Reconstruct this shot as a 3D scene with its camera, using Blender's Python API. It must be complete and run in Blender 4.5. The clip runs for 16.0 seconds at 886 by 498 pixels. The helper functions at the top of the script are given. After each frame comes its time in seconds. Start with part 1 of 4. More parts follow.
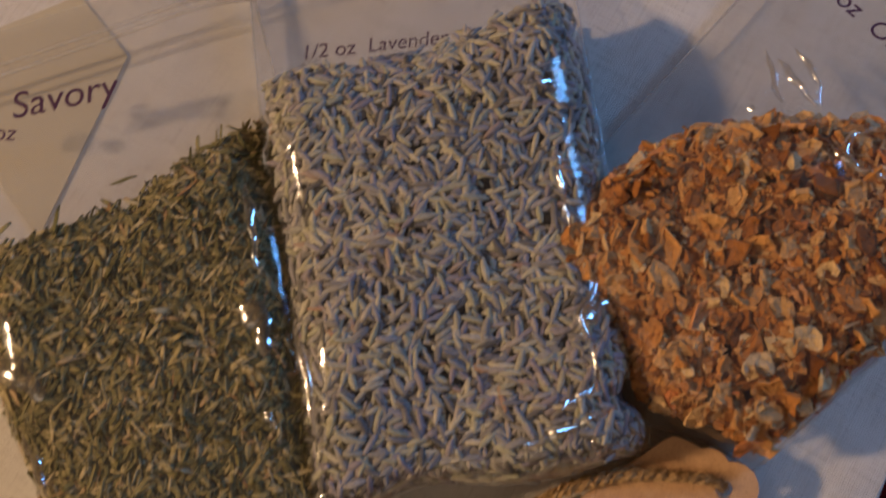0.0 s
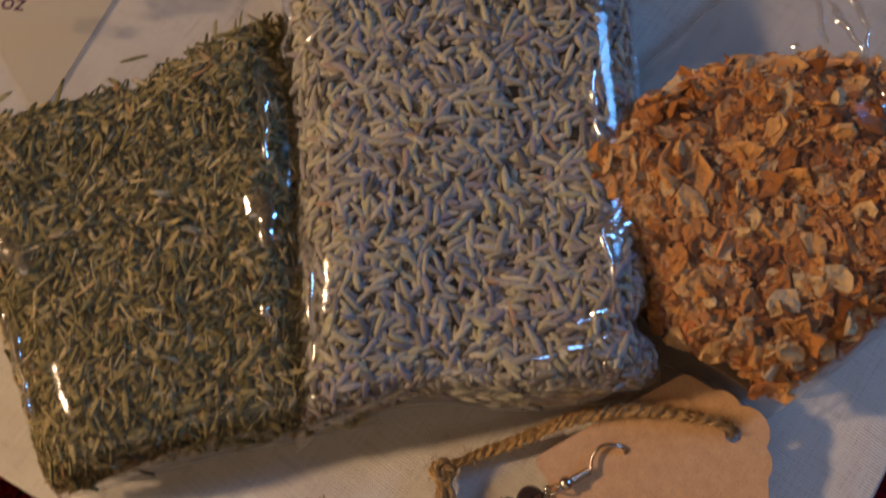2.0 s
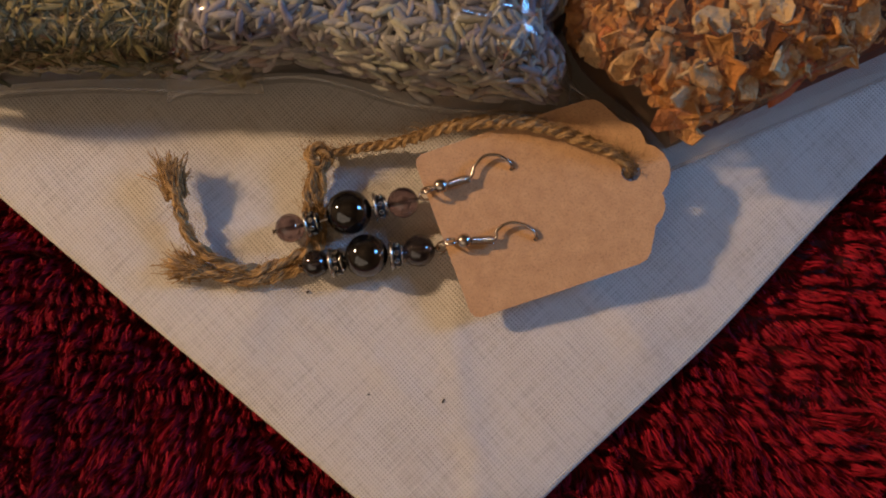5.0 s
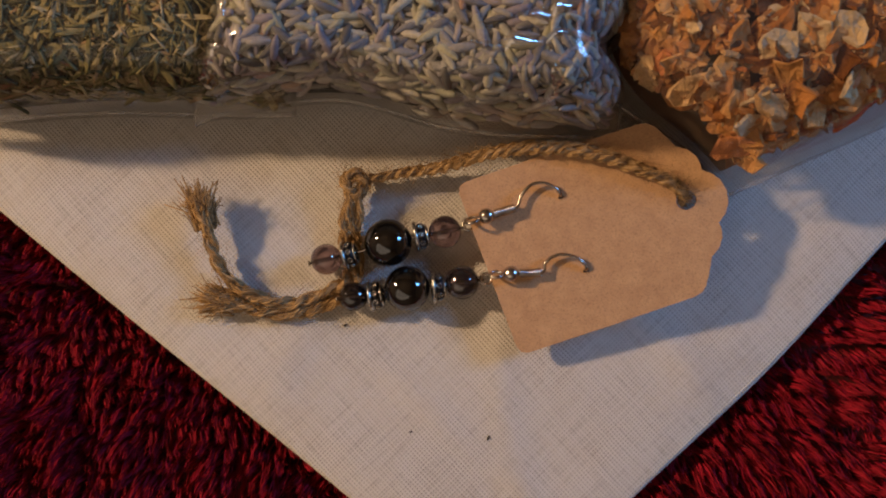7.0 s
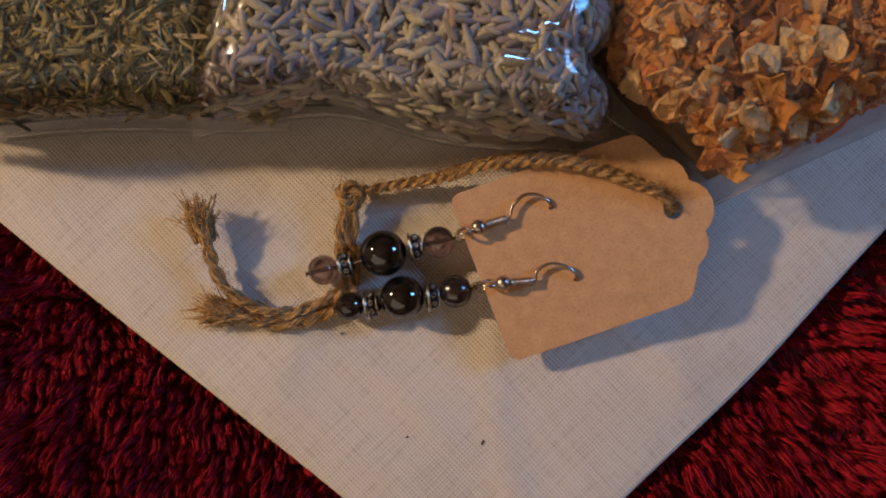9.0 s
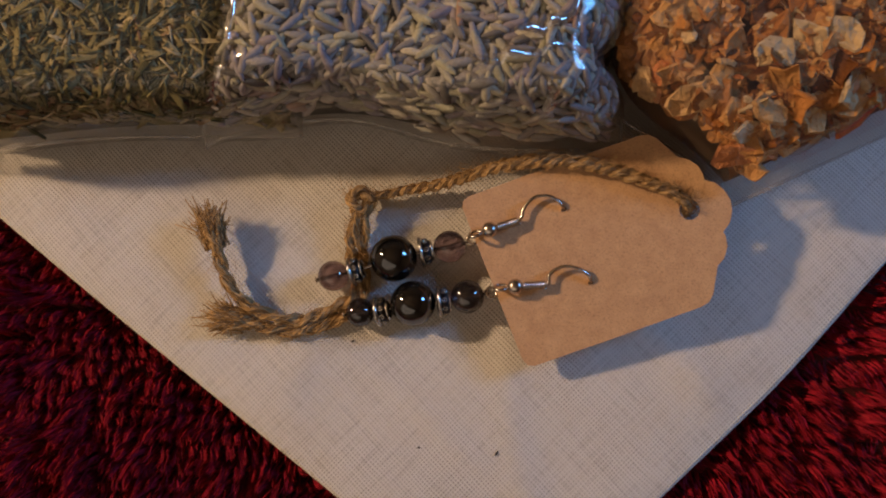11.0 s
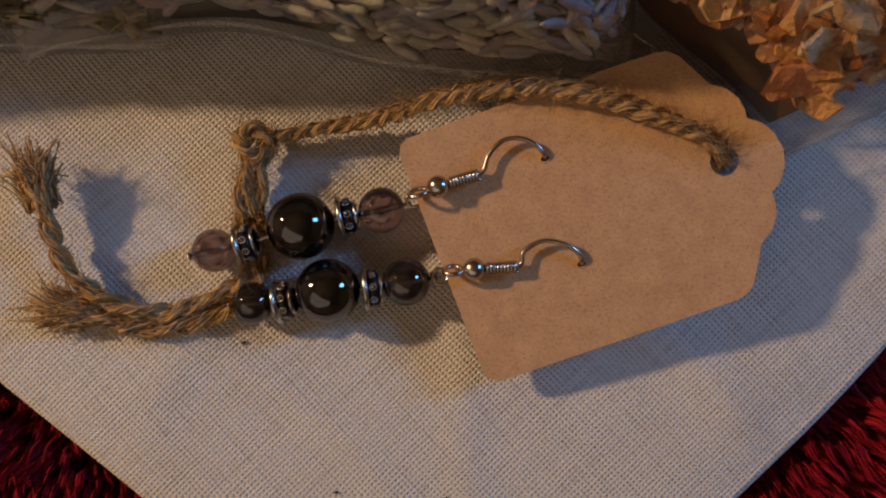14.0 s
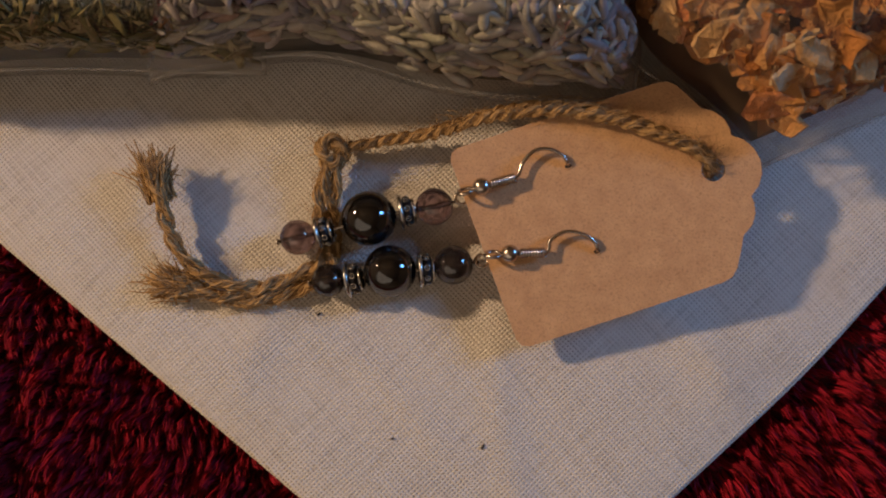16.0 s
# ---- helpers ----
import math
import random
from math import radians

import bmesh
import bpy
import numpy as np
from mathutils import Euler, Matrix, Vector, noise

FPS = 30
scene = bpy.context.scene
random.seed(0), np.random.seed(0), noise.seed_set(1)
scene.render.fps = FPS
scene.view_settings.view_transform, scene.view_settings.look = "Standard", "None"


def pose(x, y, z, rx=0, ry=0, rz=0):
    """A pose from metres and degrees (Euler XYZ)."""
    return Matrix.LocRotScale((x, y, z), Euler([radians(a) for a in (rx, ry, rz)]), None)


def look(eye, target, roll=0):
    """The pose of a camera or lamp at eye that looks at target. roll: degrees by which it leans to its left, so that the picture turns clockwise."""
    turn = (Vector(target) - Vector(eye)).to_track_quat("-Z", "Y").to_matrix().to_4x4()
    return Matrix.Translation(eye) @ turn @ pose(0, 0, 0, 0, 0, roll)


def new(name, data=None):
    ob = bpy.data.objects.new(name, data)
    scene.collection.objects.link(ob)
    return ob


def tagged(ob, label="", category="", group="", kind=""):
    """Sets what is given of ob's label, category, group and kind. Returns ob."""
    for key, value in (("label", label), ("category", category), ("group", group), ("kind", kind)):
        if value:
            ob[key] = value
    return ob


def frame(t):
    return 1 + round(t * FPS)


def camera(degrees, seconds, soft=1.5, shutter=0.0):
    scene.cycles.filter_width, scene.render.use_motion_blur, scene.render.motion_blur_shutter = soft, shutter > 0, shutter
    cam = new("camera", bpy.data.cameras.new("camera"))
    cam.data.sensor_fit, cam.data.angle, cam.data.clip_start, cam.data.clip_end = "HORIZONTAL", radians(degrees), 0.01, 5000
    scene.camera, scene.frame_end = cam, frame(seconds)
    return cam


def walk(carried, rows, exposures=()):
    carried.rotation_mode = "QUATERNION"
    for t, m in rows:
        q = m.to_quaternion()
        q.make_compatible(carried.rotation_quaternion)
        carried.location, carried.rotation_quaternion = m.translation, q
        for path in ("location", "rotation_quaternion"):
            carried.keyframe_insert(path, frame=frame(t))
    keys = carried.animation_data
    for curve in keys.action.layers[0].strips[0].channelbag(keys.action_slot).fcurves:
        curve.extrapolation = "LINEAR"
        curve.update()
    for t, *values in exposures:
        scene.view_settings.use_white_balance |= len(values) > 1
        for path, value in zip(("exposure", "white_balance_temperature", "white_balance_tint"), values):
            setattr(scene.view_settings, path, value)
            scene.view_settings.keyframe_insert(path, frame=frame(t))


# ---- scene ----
# Lengths below are in millimetres unless a helper says otherwise.
MM = 0.001
cam = camera(58.0, 16.0, soft=2.0, shutter=0.4)
ROWS = [
    (0.0, 1.61, 67.78, 181.96, 12.02, 2.73, -14.55),
    (0.5, -8.31, 53.58, 185.24, 12.27, 1.91, -11.85),
    (1.0, -8.12, 53.80, 182.32, 12.32, 1.53, -11.19),
    (1.5, -5.17, 59.47, 170.28, 12.66, 1.14, -11.42),
    (2.0, -6.47, 52.56, 170.38, 12.30, 1.18, -9.47),
    (2.5, -15.72, 18.04, 160.62, 13.56, -0.57, -4.34),
    (3.0, -9.23, 10.40, 153.99, 12.25, -0.88, -2.15),
    (3.5, 5.29, 3.27, 142.45, 13.80, -1.13, 1.03),
    (4.0, 14.71, 4.75, 149.81, 10.26, 0.31, 2.32),
    (6.5, 8.00, 15.98, 149.64, 6.08, 0.09, 2.05),
    (7.0, 5.32, 20.17, 144.25, 5.01, 0.10, 1.89),
    (7.5, 8.27, 21.86, 145.55, 4.65, 0.99, 1.77),
    (8.0, 6.83, 25.23, 146.43, 3.88, 0.26, 1.47),
    (8.5, 6.92, 24.54, 144.98, 3.96, 0.43, 1.26),
    (9.0, 6.12, 23.14, 147.99, 4.42, 0.05, 1.33),
    (11.5, 10.60, 15.20, 141.83, 8.13, 2.72, 1.17),
    (12.0, 9.63, 21.72, 123.18, 5.71, 1.85, 0.94),
    (12.5, 10.88, 26.42, 108.44, 3.62, 0.23, 0.65),
    (13.0, 12.70, 24.40, 100.61, 4.33, 0.36, 0.97),
    (13.5, 12.23, 25.86, 98.45, 3.40, -0.28, 1.09),
    (14.0, 12.64, 23.09, 102.94, 4.48, -0.14, 1.43),
    (14.5, 10.41, 19.75, 109.85, 5.27, -1.08, 1.76),
    (15.0, 9.86, 16.76, 117.51, 5.83, -0.33, 1.89),
    (15.5, 8.91, 12.12, 125.94, 7.88, -0.05, 2.30),
    (16.0, 7.91, 13.46, 124.75, 7.36, 0.36, 2.40),
]
walk(cam, [(t, pose(x * MM, y * MM, z * MM, rx, ry, rz)) for t, x, y, z, rx, ry, rz in ROWS],
     [(0.0, 0.0), (2.0, 0.0), (4.0, 0.12), (9.0, 0.1), (11.5, 0.0), (12.5, -0.2), (13.5, -0.2), (14.5, -0.15), (16.0, 0.0)])

# ---- light ----
world = bpy.data.worlds.new("room_dusk")
scene.world = world
world.use_nodes = True
world.node_tree.nodes["Background"].inputs["Color"].default_value = (0.55, 0.60, 0.80, 1)
world.node_tree.nodes["Background"].inputs["Strength"].default_value = 0.06


def lamp(name, kind, eye, target, energy, colour, size):
    data = bpy.data.lights.new(name, kind)
    data.energy, data.color = energy, colour
    if kind == "AREA":
        data.shape, data.size, data.size_y = "RECTANGLE", size[0], size[1]
    else:
        data.shadow_soft_size = size
    ob = new(name, data)
    ob.matrix_world = look(eye, target)
    return ob


lamp("bulb_light", "POINT", (-0.77, 0.27, 0.50), (0, 0.05, 0), 26.0, (1.0, 0.65, 0.375), 0.030)
lamp("window_light", "AREA", (0.75, 0.32, 0.45), (0.03, 0.07, 0.0), 3.2, (0.14, 0.44, 1.0), (0.16, 0.24))
# added fill for the bags' shaded south slopes; no lamp is known there
lamp("soft_fill_light", "AREA", (-0.7, -1.2, 1.6), (0.05, 0.1, 0.0), 10.8, (1.0, 0.80, 0.63), (2.8, 2.4))


# ---- materials ----
def material(name):
    m = bpy.data.materials.new(name)
    m.use_nodes = True
    nt = m.node_tree
    return m, nt, nt.nodes["Principled BSDF"]


def node(nt, kind, **values):
    n = nt.nodes.new(kind)
    for key, value in values.items():
        n.inputs[key].default_value = value
    return n


def ramp(nt, source, stops):
    r = nt.nodes.new("ShaderNodeValToRGB")
    while len(r.color_ramp.elements) < len(stops):
        r.color_ramp.elements.new(0.5)
    for e, (at, c) in zip(r.color_ramp.elements, stops):
        e.position, e.color = at, (*c, 1)
    nt.links.new(source, r.inputs[0])
    return r.outputs[0]


def coords(nt, scale=1.0):
    """Object coordinates in millimetres, times scale."""
    c = nt.nodes.new("ShaderNodeTexCoord")
    m = node(nt, "ShaderNodeMapping")
    m.inputs["Scale"].default_value = (1000 * scale,) * 3
    nt.links.new(c.outputs["Object"], m.inputs["Vector"])
    return m.outputs[0]


def noise_out(nt, vec, scale, detail=3.0, rough=0.55):
    n = node(nt, "ShaderNodeTexNoise", Scale=scale, Detail=detail, Roughness=rough)
    nt.links.new(vec, n.inputs["Vector"])
    return n.outputs["Fac"]


def math_node(nt, op, a, b=None):
    n = nt.nodes.new("ShaderNodeMath")
    n.operation = op
    for k, v in enumerate((a, b)):
        if v is None:
            continue
        if isinstance(v, (int, float)):
            n.inputs[k].default_value = v
        else:
            nt.links.new(v, n.inputs[k])
    return n.outputs[0]


def mix_colour(nt, fac, a, b, blend="MIX"):
    n = nt.nodes.new("ShaderNodeMix")
    n.data_type, n.blend_type = "RGBA", blend
    for k, v in ((0, fac), (6, a), (7, b)):
        if isinstance(v, (int, float)):
            n.inputs[k].default_value = v
        elif isinstance(v, tuple):
            n.inputs[k].default_value = (*v, 1)
        else:
            nt.links.new(v, n.inputs[k])
    return n.outputs[2]


def bump(nt, bsdf, height, distance, strength=1.0):
    b = node(nt, "ShaderNodeBump", Strength=strength, Distance=distance)
    nt.links.new(height, b.inputs["Height"])
    nt.links.new(b.outputs[0], bsdf.inputs["Normal"])


def random_value(nt):
    """A number of its own for each object and each loose piece."""
    o, g = nt.nodes.new("ShaderNodeObjectInfo"), nt.nodes.new("ShaderNodeNewGeometry")
    return math_node(nt, "FRACT", math_node(nt, "ADD", o.outputs["Random"], g.outputs["Random Per Island"]))


def pieces_material(name, stops, roughness, grain, distance):
    m, nt, b = material(name)
    base = ramp(nt, random_value(nt), stops)
    vec = coords(nt)
    g = noise_out(nt, vec, grain, 6.0, 0.62)
    tone = ramp(nt, g, [(0.25, (0.68, 0.66, 0.64)), (0.7, (1.1, 1.08, 1.05))])
    nt.links.new(mix_colour(nt, 1.0, base, tone, "MULTIPLY"), b.inputs["Base Color"])
    b.inputs["Roughness"].default_value = roughness
    b.inputs["Specular IOR Level"].default_value = 0.3
    bump(nt, b, g, distance)
    return m


def cloth_material():
    m, nt, b = material("off_white_cotton")
    c = nt.nodes.new("ShaderNodeTexCoord")
    mp = node(nt, "ShaderNodeMapping")
    mp.inputs["Scale"].default_value = (1000,) * 3
    mp.inputs["Rotation"].default_value = (0, 0, radians(-45))
    nt.links.new(c.outputs["Object"], mp.inputs["Vector"])
    vec = mp.outputs[0]
    wob = node(nt, "ShaderNodeTexNoise", Scale=0.09, Detail=3.0)
    nt.links.new(vec, wob.inputs["Vector"])
    sc = nt.nodes.new("ShaderNodeVectorMath")
    sc.operation = "MULTIPLY_ADD"
    nt.links.new(wob.outputs["Color"], sc.inputs[0])
    sc.inputs[1].default_value = (0.9, 0.9, 0)
    nt.links.new(vec, sc.inputs[2])
    sep = nt.nodes.new("ShaderNodeSeparateXYZ")
    nt.links.new(sc.outputs[0], sep.inputs[0])
    sx = math_node(nt, "SINE", math_node(nt, "MULTIPLY", sep.outputs[0], 2 * math.pi / 0.62))
    sy = math_node(nt, "SINE", math_node(nt, "MULTIPLY", sep.outputs[1], 2 * math.pi / 0.55))
    gap = math_node(nt, "MULTIPLY", math_node(nt, "ADD", math_node(nt, "MULTIPLY", sx, 0.5), 0.5), math_node(nt, "ADD", math_node(nt, "MULTIPLY", sy, 0.5), 0.5))
    # looser and tighter patches of the weave, slubs along the threads
    loose = ramp(nt, noise_out(nt, vec, 0.05, 4.0, 0.6), [(0.38, (0.10,) * 3), (0.68, (1.0,) * 3)])
    slub = node(nt, "ShaderNodeMapping")
    slub.inputs["Scale"].default_value = (0.08, 2.2, 1)
    nt.links.new(vec, slub.inputs["Vector"])
    s1 = noise_out(nt, slub.outputs[0], 1.0, 2.0)
    slub2 = node(nt, "ShaderNodeMapping")
    slub2.inputs["Scale"].default_value = (2.2, 0.08, 1)
    nt.links.new(vec, slub2.inputs["Vector"])
    s2 = noise_out(nt, slub2.outputs[0], 1.0, 2.0)
    threads = math_node(nt, "ADD", s1, s2)
    sharp = ramp(nt, gap, [(0.56, (0, 0, 0)), (0.92, (1, 1, 1))])
    hole = math_node(nt, "MULTIPLY", sharp, loose)
    tone = ramp(nt, threads, [(0.7, (0.60, 0.575, 0.53)), (1.25, (0.74, 0.715, 0.67))])
    spots = ramp(nt, noise_out(nt, vec, 0.09, 5.0, 0.7), [(0.30, (0.93, 0.905, 0.87)), (0.52, (1, 1, 1))])
    col = mix_colour(nt, 1.0, tone, spots, "MULTIPLY")
    nt.links.new(mix_colour(nt, hole, col, (0.17, 0.125, 0.10)), b.inputs["Base Color"])
    b.inputs["Roughness"].default_value = 0.92
    b.inputs["Specular IOR Level"].default_value = 0.15
    h = math_node(nt, "ADD", math_node(nt, "MULTIPLY", gap, -1.0), math_node(nt, "MULTIPLY", threads, 0.5))
    bump(nt, b, h, 0.00020, 0.85)
    return m


def kraft_material():
    m, nt, b = material("brown_kraft_card")
    vec = coords(nt)
    n1, n2 = noise_out(nt, vec, 0.35, 5.0, 0.65), noise_out(nt, vec, 3.2, 3.0)
    col = ramp(nt, n1, [(0.3, (0.52, 0.31, 0.165)), (0.7, (0.63, 0.395, 0.215))])
    flecks = ramp(nt, n2, [(0.28, (0.72, 0.68, 0.62)), (0.45, (1, 1, 1)), (0.75, (1.12, 1.1, 1.08))])
    nt.links.new(mix_colour(nt, 1.0, col, flecks, "MULTIPLY"), b.inputs["Base Color"])
    b.inputs["Roughness"].default_value = 0.82
    bump(nt, b, n2, 0.00012, 0.6)
    return m


def fibre_material(name, dark, light, scale=1.4):
    m, nt, b = material(name)
    vec = coords(nt)
    n1 = noise_out(nt, vec, scale, 4.0)
    mixed = math_node(nt, "ADD", math_node(nt, "MULTIPLY", random_value(nt), 0.5), math_node(nt, "MULTIPLY", n1, 0.6))
    nt.links.new(ramp(nt, mixed, [(0.2, dark), (0.85, light)]), b.inputs["Base Color"])
    b.inputs["Roughness"].default_value = 0.75
    b.inputs["Specular IOR Level"].default_value = 0.25
    bump(nt, b, noise_out(nt, vec, 5.0, 2.0), 0.0001, 0.7)
    return m


def film_material(name, haze, wrinkle, shine=0.032, rough=0.10):
    """Thin clear plastic: see-through, with gloss that grows to the rim, and a little milkiness."""
    m, nt, b = material(name)
    out = nt.nodes["Material Output"]
    nt.nodes.remove(b)
    vec = coords(nt)
    clear = nt.nodes.new("ShaderNodeBsdfTransparent")
    clear.inputs[0].default_value = (0.97, 0.965, 0.955, 1)
    gloss = nt.nodes.new("ShaderNodeBsdfGlossy")
    gloss.inputs["Roughness"].default_value = rough
    gloss.inputs["Color"].default_value = (1, 1, 1, 1)
    milk = nt.nodes.new("ShaderNodeBsdfDiffuse")
    milk.inputs[0].default_value = (0.8, 0.8, 0.78, 1)
    big, small = noise_out(nt, vec, 0.06, 2.0, 0.5), noise_out(nt, vec, 0.3, 1.0)
    bm_ = node(nt, "ShaderNodeBump", Strength=0.8, Distance=wrinkle)
    nt.links.new(math_node(nt, "ADD", big, math_node(nt, "MULTIPLY", small, 0.15)), bm_.inputs["Height"])
    nt.links.new(bm_.outputs[0], gloss.inputs["Normal"])
    fr = node(nt, "ShaderNodeLayerWeight", Blend=0.5)
    mix1, mix2 = nt.nodes.new("ShaderNodeMixShader"), nt.nodes.new("ShaderNodeMixShader")
    mix1.inputs[0].default_value = haze
    nt.links.new(clear.outputs[0], mix1.inputs[1])
    nt.links.new(milk.outputs[0], mix1.inputs[2])
    nt.links.new(math_node(nt, "ADD", math_node(nt, "MULTIPLY", math_node(nt, "POWER", fr.outputs["Facing"], 4.0), 0.5), shine), mix2.inputs[0])
    nt.links.new(mix1.outputs[0], mix2.inputs[1])
    nt.links.new(gloss.outputs[0], mix2.inputs[2])
    nt.links.new(mix2.outputs[0], out.inputs["Surface"])
    return m


def metal_material(name, colour, rough, wear=0.1):
    m, nt, b = material(name)
    n1 = noise_out(nt, coords(nt), 1.2, 4.0)
    nt.links.new(ramp(nt, n1, [(0.3, tuple(c * 0.75 for c in colour)), (0.7, colour)]), b.inputs["Base Color"])
    b.inputs["Metallic"].default_value = 1.0
    nt.links.new(math_node(nt, "ADD", math_node(nt, "MULTIPLY", n1, wear), rough), b.inputs["Roughness"])
    return m


def bead_material(name, colour, through_light, ior=1.55, rough=0.02):
    """Polished tinted glass; the tint is what one crossing lets through."""
    m, nt, b = material(name)
    n1 = noise_out(nt, coords(nt), 0.5, 3.0)
    nt.links.new(ramp(nt, n1, [(0.3, tuple(c * 0.8 for c in colour)), (0.7, colour)]), b.inputs["Base Color"])
    b.inputs["Roughness"].default_value = rough
    b.inputs["Transmission Weight"].default_value = through_light
    b.inputs["IOR"].default_value = ior
    return m


def wall_material(name, colour):
    m, nt, b = material(name)
    n1 = noise_out(nt, coords(nt), 0.004, 5.0)
    nt.links.new(ramp(nt, n1, [(0.3, tuple(c * 0.9 for c in colour)), (0.7, colour)]), b.inputs["Base Color"])
    b.inputs["Roughness"].default_value = 0.85
    return m


CLOTH = cloth_material()
KRAFT = kraft_material()
JUTE = fibre_material("jute", (0.17, 0.095, 0.036), (0.64, 0.43, 0.205))
PLUSH = fibre_material("red_plush", (0.10, 0.0015, 0.007), (0.46, 0.010, 0.034), 0.3)
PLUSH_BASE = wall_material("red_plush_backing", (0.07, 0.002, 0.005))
LAVENDER = pieces_material("dried_lavender", [(0.0, (0.10, 0.10, 0.095)), (0.12, (0.24, 0.24, 0.265)), (0.35, (0.38, 0.38, 0.375)), (0.55, (0.43, 0.435, 0.32)), (0.72, (0.58, 0.56, 0.48)), (0.86, (0.30, 0.27, 0.335)), (0.96, (0.37, 0.37, 0.405)), (1.0, (0.40, 0.26, 0.20))], 0.62, 1.2, 0.00014)
SAVORY = pieces_material("dried_savory", [(0.0, (0.06, 0.06, 0.024)), (0.25, (0.18, 0.17, 0.068)), (0.6, (0.31, 0.275, 0.13)), (0.82, (0.44, 0.38, 0.20)), (0.95, (0.60, 0.52, 0.32)), (1.0, (0.34, 0.19, 0.09))], 0.8, 1.6, 0.0001)
ORANGE = pieces_material("dried_orange_peel", [(0.0, (0.17, 0.06, 0.018)), (0.18, (0.42, 0.165, 0.045)), (0.42, (0.60, 0.27, 0.08)), (0.66, (0.68, 0.35, 0.125)), (0.86, (0.74, 0.46, 0.21)), (0.95, (0.80, 0.61, 0.36)), (1.0, (0.66, 0.17, 0.03))], 0.75, 0.7, 0.0011)
# heap cores, coloured dark to stand for the shade between the pieces
LAV_DARK, SAV_DARK, OR_DARK = wall_material("lavender_gap_shade", (0.055, 0.052, 0.05)), wall_material("savory_gap_shade", (0.085, 0.08, 0.035)), wall_material("peel_gap_shade", (0.19, 0.075, 0.025))
FILM = film_material("clear_plastic_film", 0.022, 0.0010, 0.040)
MILKY = film_material("cloudy_plastic_film", 0.02, 0.0010)
UNDER = film_material("scuffed_plastic_film", 0.20, 0.0008)
FOLD = film_material("folded_plastic_film", 0.03, 0.00025, 0.34, 0.13)
WELD = film_material("welded_plastic_edge", 0.13, 0.0004, 0.10, 0.15)
SILVER = metal_material("antique_silver", (0.62, 0.60, 0.56), 0.2)
STEEL = metal_material("steel_wire", (0.62, 0.56, 0.50), 0.18)
PATINA = metal_material("black_patina", (0.05, 0.05, 0.055), 0.35)
HEMATITE = bead_material("black_mirror_glass", (0.008, 0.008, 0.010), 0.8, 2.0)
SMOKE = bead_material("smoky_purple_glass", (0.30, 0.22, 0.26), 0.97, 1.7)
SMOKE_DARK = bead_material("dark_smoky_glass", (0.11, 0.095, 0.115), 0.95, 1.9)
INK = wall_material("purple_marker_ink", (0.055, 0.012, 0.05))
PAPER = wall_material("beige_paper", (0.54, 0.48, 0.35))
WALL = wall_material("cream_wall_paint", (0.36, 0.31, 0.25))
# for lint, and for the shade painted inside the tag's slits
LINT_AND_SLIT = wall_material("dark_lint_and_slit_shade", (0.04, 0.03, 0.025))


# ---- building helpers ----
def mesh_mm(name, verts, faces, mat, smooth=True):
    me = bpy.data.meshes.new(name)
    me.from_pydata((np.asarray(verts, float) * MM).tolist(), [], [tuple(int(i) for i in f) for f in faces] if not isinstance(faces, np.ndarray) else faces.tolist())
    me.materials.append(mat)
    if smooth:
        me.shade_smooth()
    me.update()
    return me


def part(name, me, parent=None, label=""):
    ob = new(name, me)
    if parent is not None:
        ob.parent = parent
    return tagged(ob, label)


def thing(name, label, category, group="", kind="", me=None):
    return tagged(new(name, me), label, category, group, kind)


def grid_faces(nu, nv, wrap=False):
    out = []
    for i in range(nu if wrap else nu - 1):
        for j in range(nv - 1):
            a, b = i * nv + j, ((i + 1) % nu) * nv + j
            out.append((a, b, b + 1, a + 1))
    return out


def tube(points, radii, sides=8, twist=0.0):
    """A tube along points with its radius at each; closed ends."""
    p = np.asarray(points, float)
    n = len(p)
    radii = np.broadcast_to(np.asarray(radii, float), (n,))
    tang = np.gradient(p, axis=0)
    tang /= np.linalg.norm(tang, axis=1)[:, None] + 1e-9
    up = np.array([0.13, 0.21, 1.0])
    verts, faces = [], []
    for k in range(n):
        a = np.cross(tang[k], up)
        a /= np.linalg.norm(a) + 1e-9
        b = np.cross(a, tang[k])
        for s in range(sides):
            q = 2 * math.pi * s / sides + twist * k
            verts.append(p[k] + radii[k] * (math.cos(q) * a + math.sin(q) * b))
    for k in range(n - 1):
        for s in range(sides):
            faces.append((k * sides + s, k * sides + (s + 1) % sides, (k + 1) * sides + (s + 1) % sides, (k + 1) * sides + s))
    faces.append(tuple(range(sides - 1, -1, -1)))
    faces.append(tuple((n - 1) * sides + s for s in range(sides)))
    return np.array(verts), faces


def join_parts(items):
    verts, faces, at = [], [], 0
    for v, f in items:
        verts.append(np.asarray(v, float))
        faces += [tuple(i + at for i in q) for q in f]
        at += len(v)
    return np.concatenate(verts), faces


def spline(points, steps=12):
    """A smooth line through points (Catmull-Rom)."""
    p = np.asarray(points, float)
    p = np.vstack([2 * p[0] - p[1], p, 2 * p[-1] - p[-2]])
    out = []
    for k in range(1, len(p) - 2):
        for s in np.linspace(0, 1, steps, endpoint=False):
            a, b, c, d = p[k - 1], p[k], p[k + 1], p[k + 2]
            out.append(0.5 * (2 * b + (c - a) * s + (2 * a - 5 * b + 4 * c - d) * s**2 + (3 * b - a - 3 * c + d) * s**3))
    out.append(p[-2])
    return np.array(out)


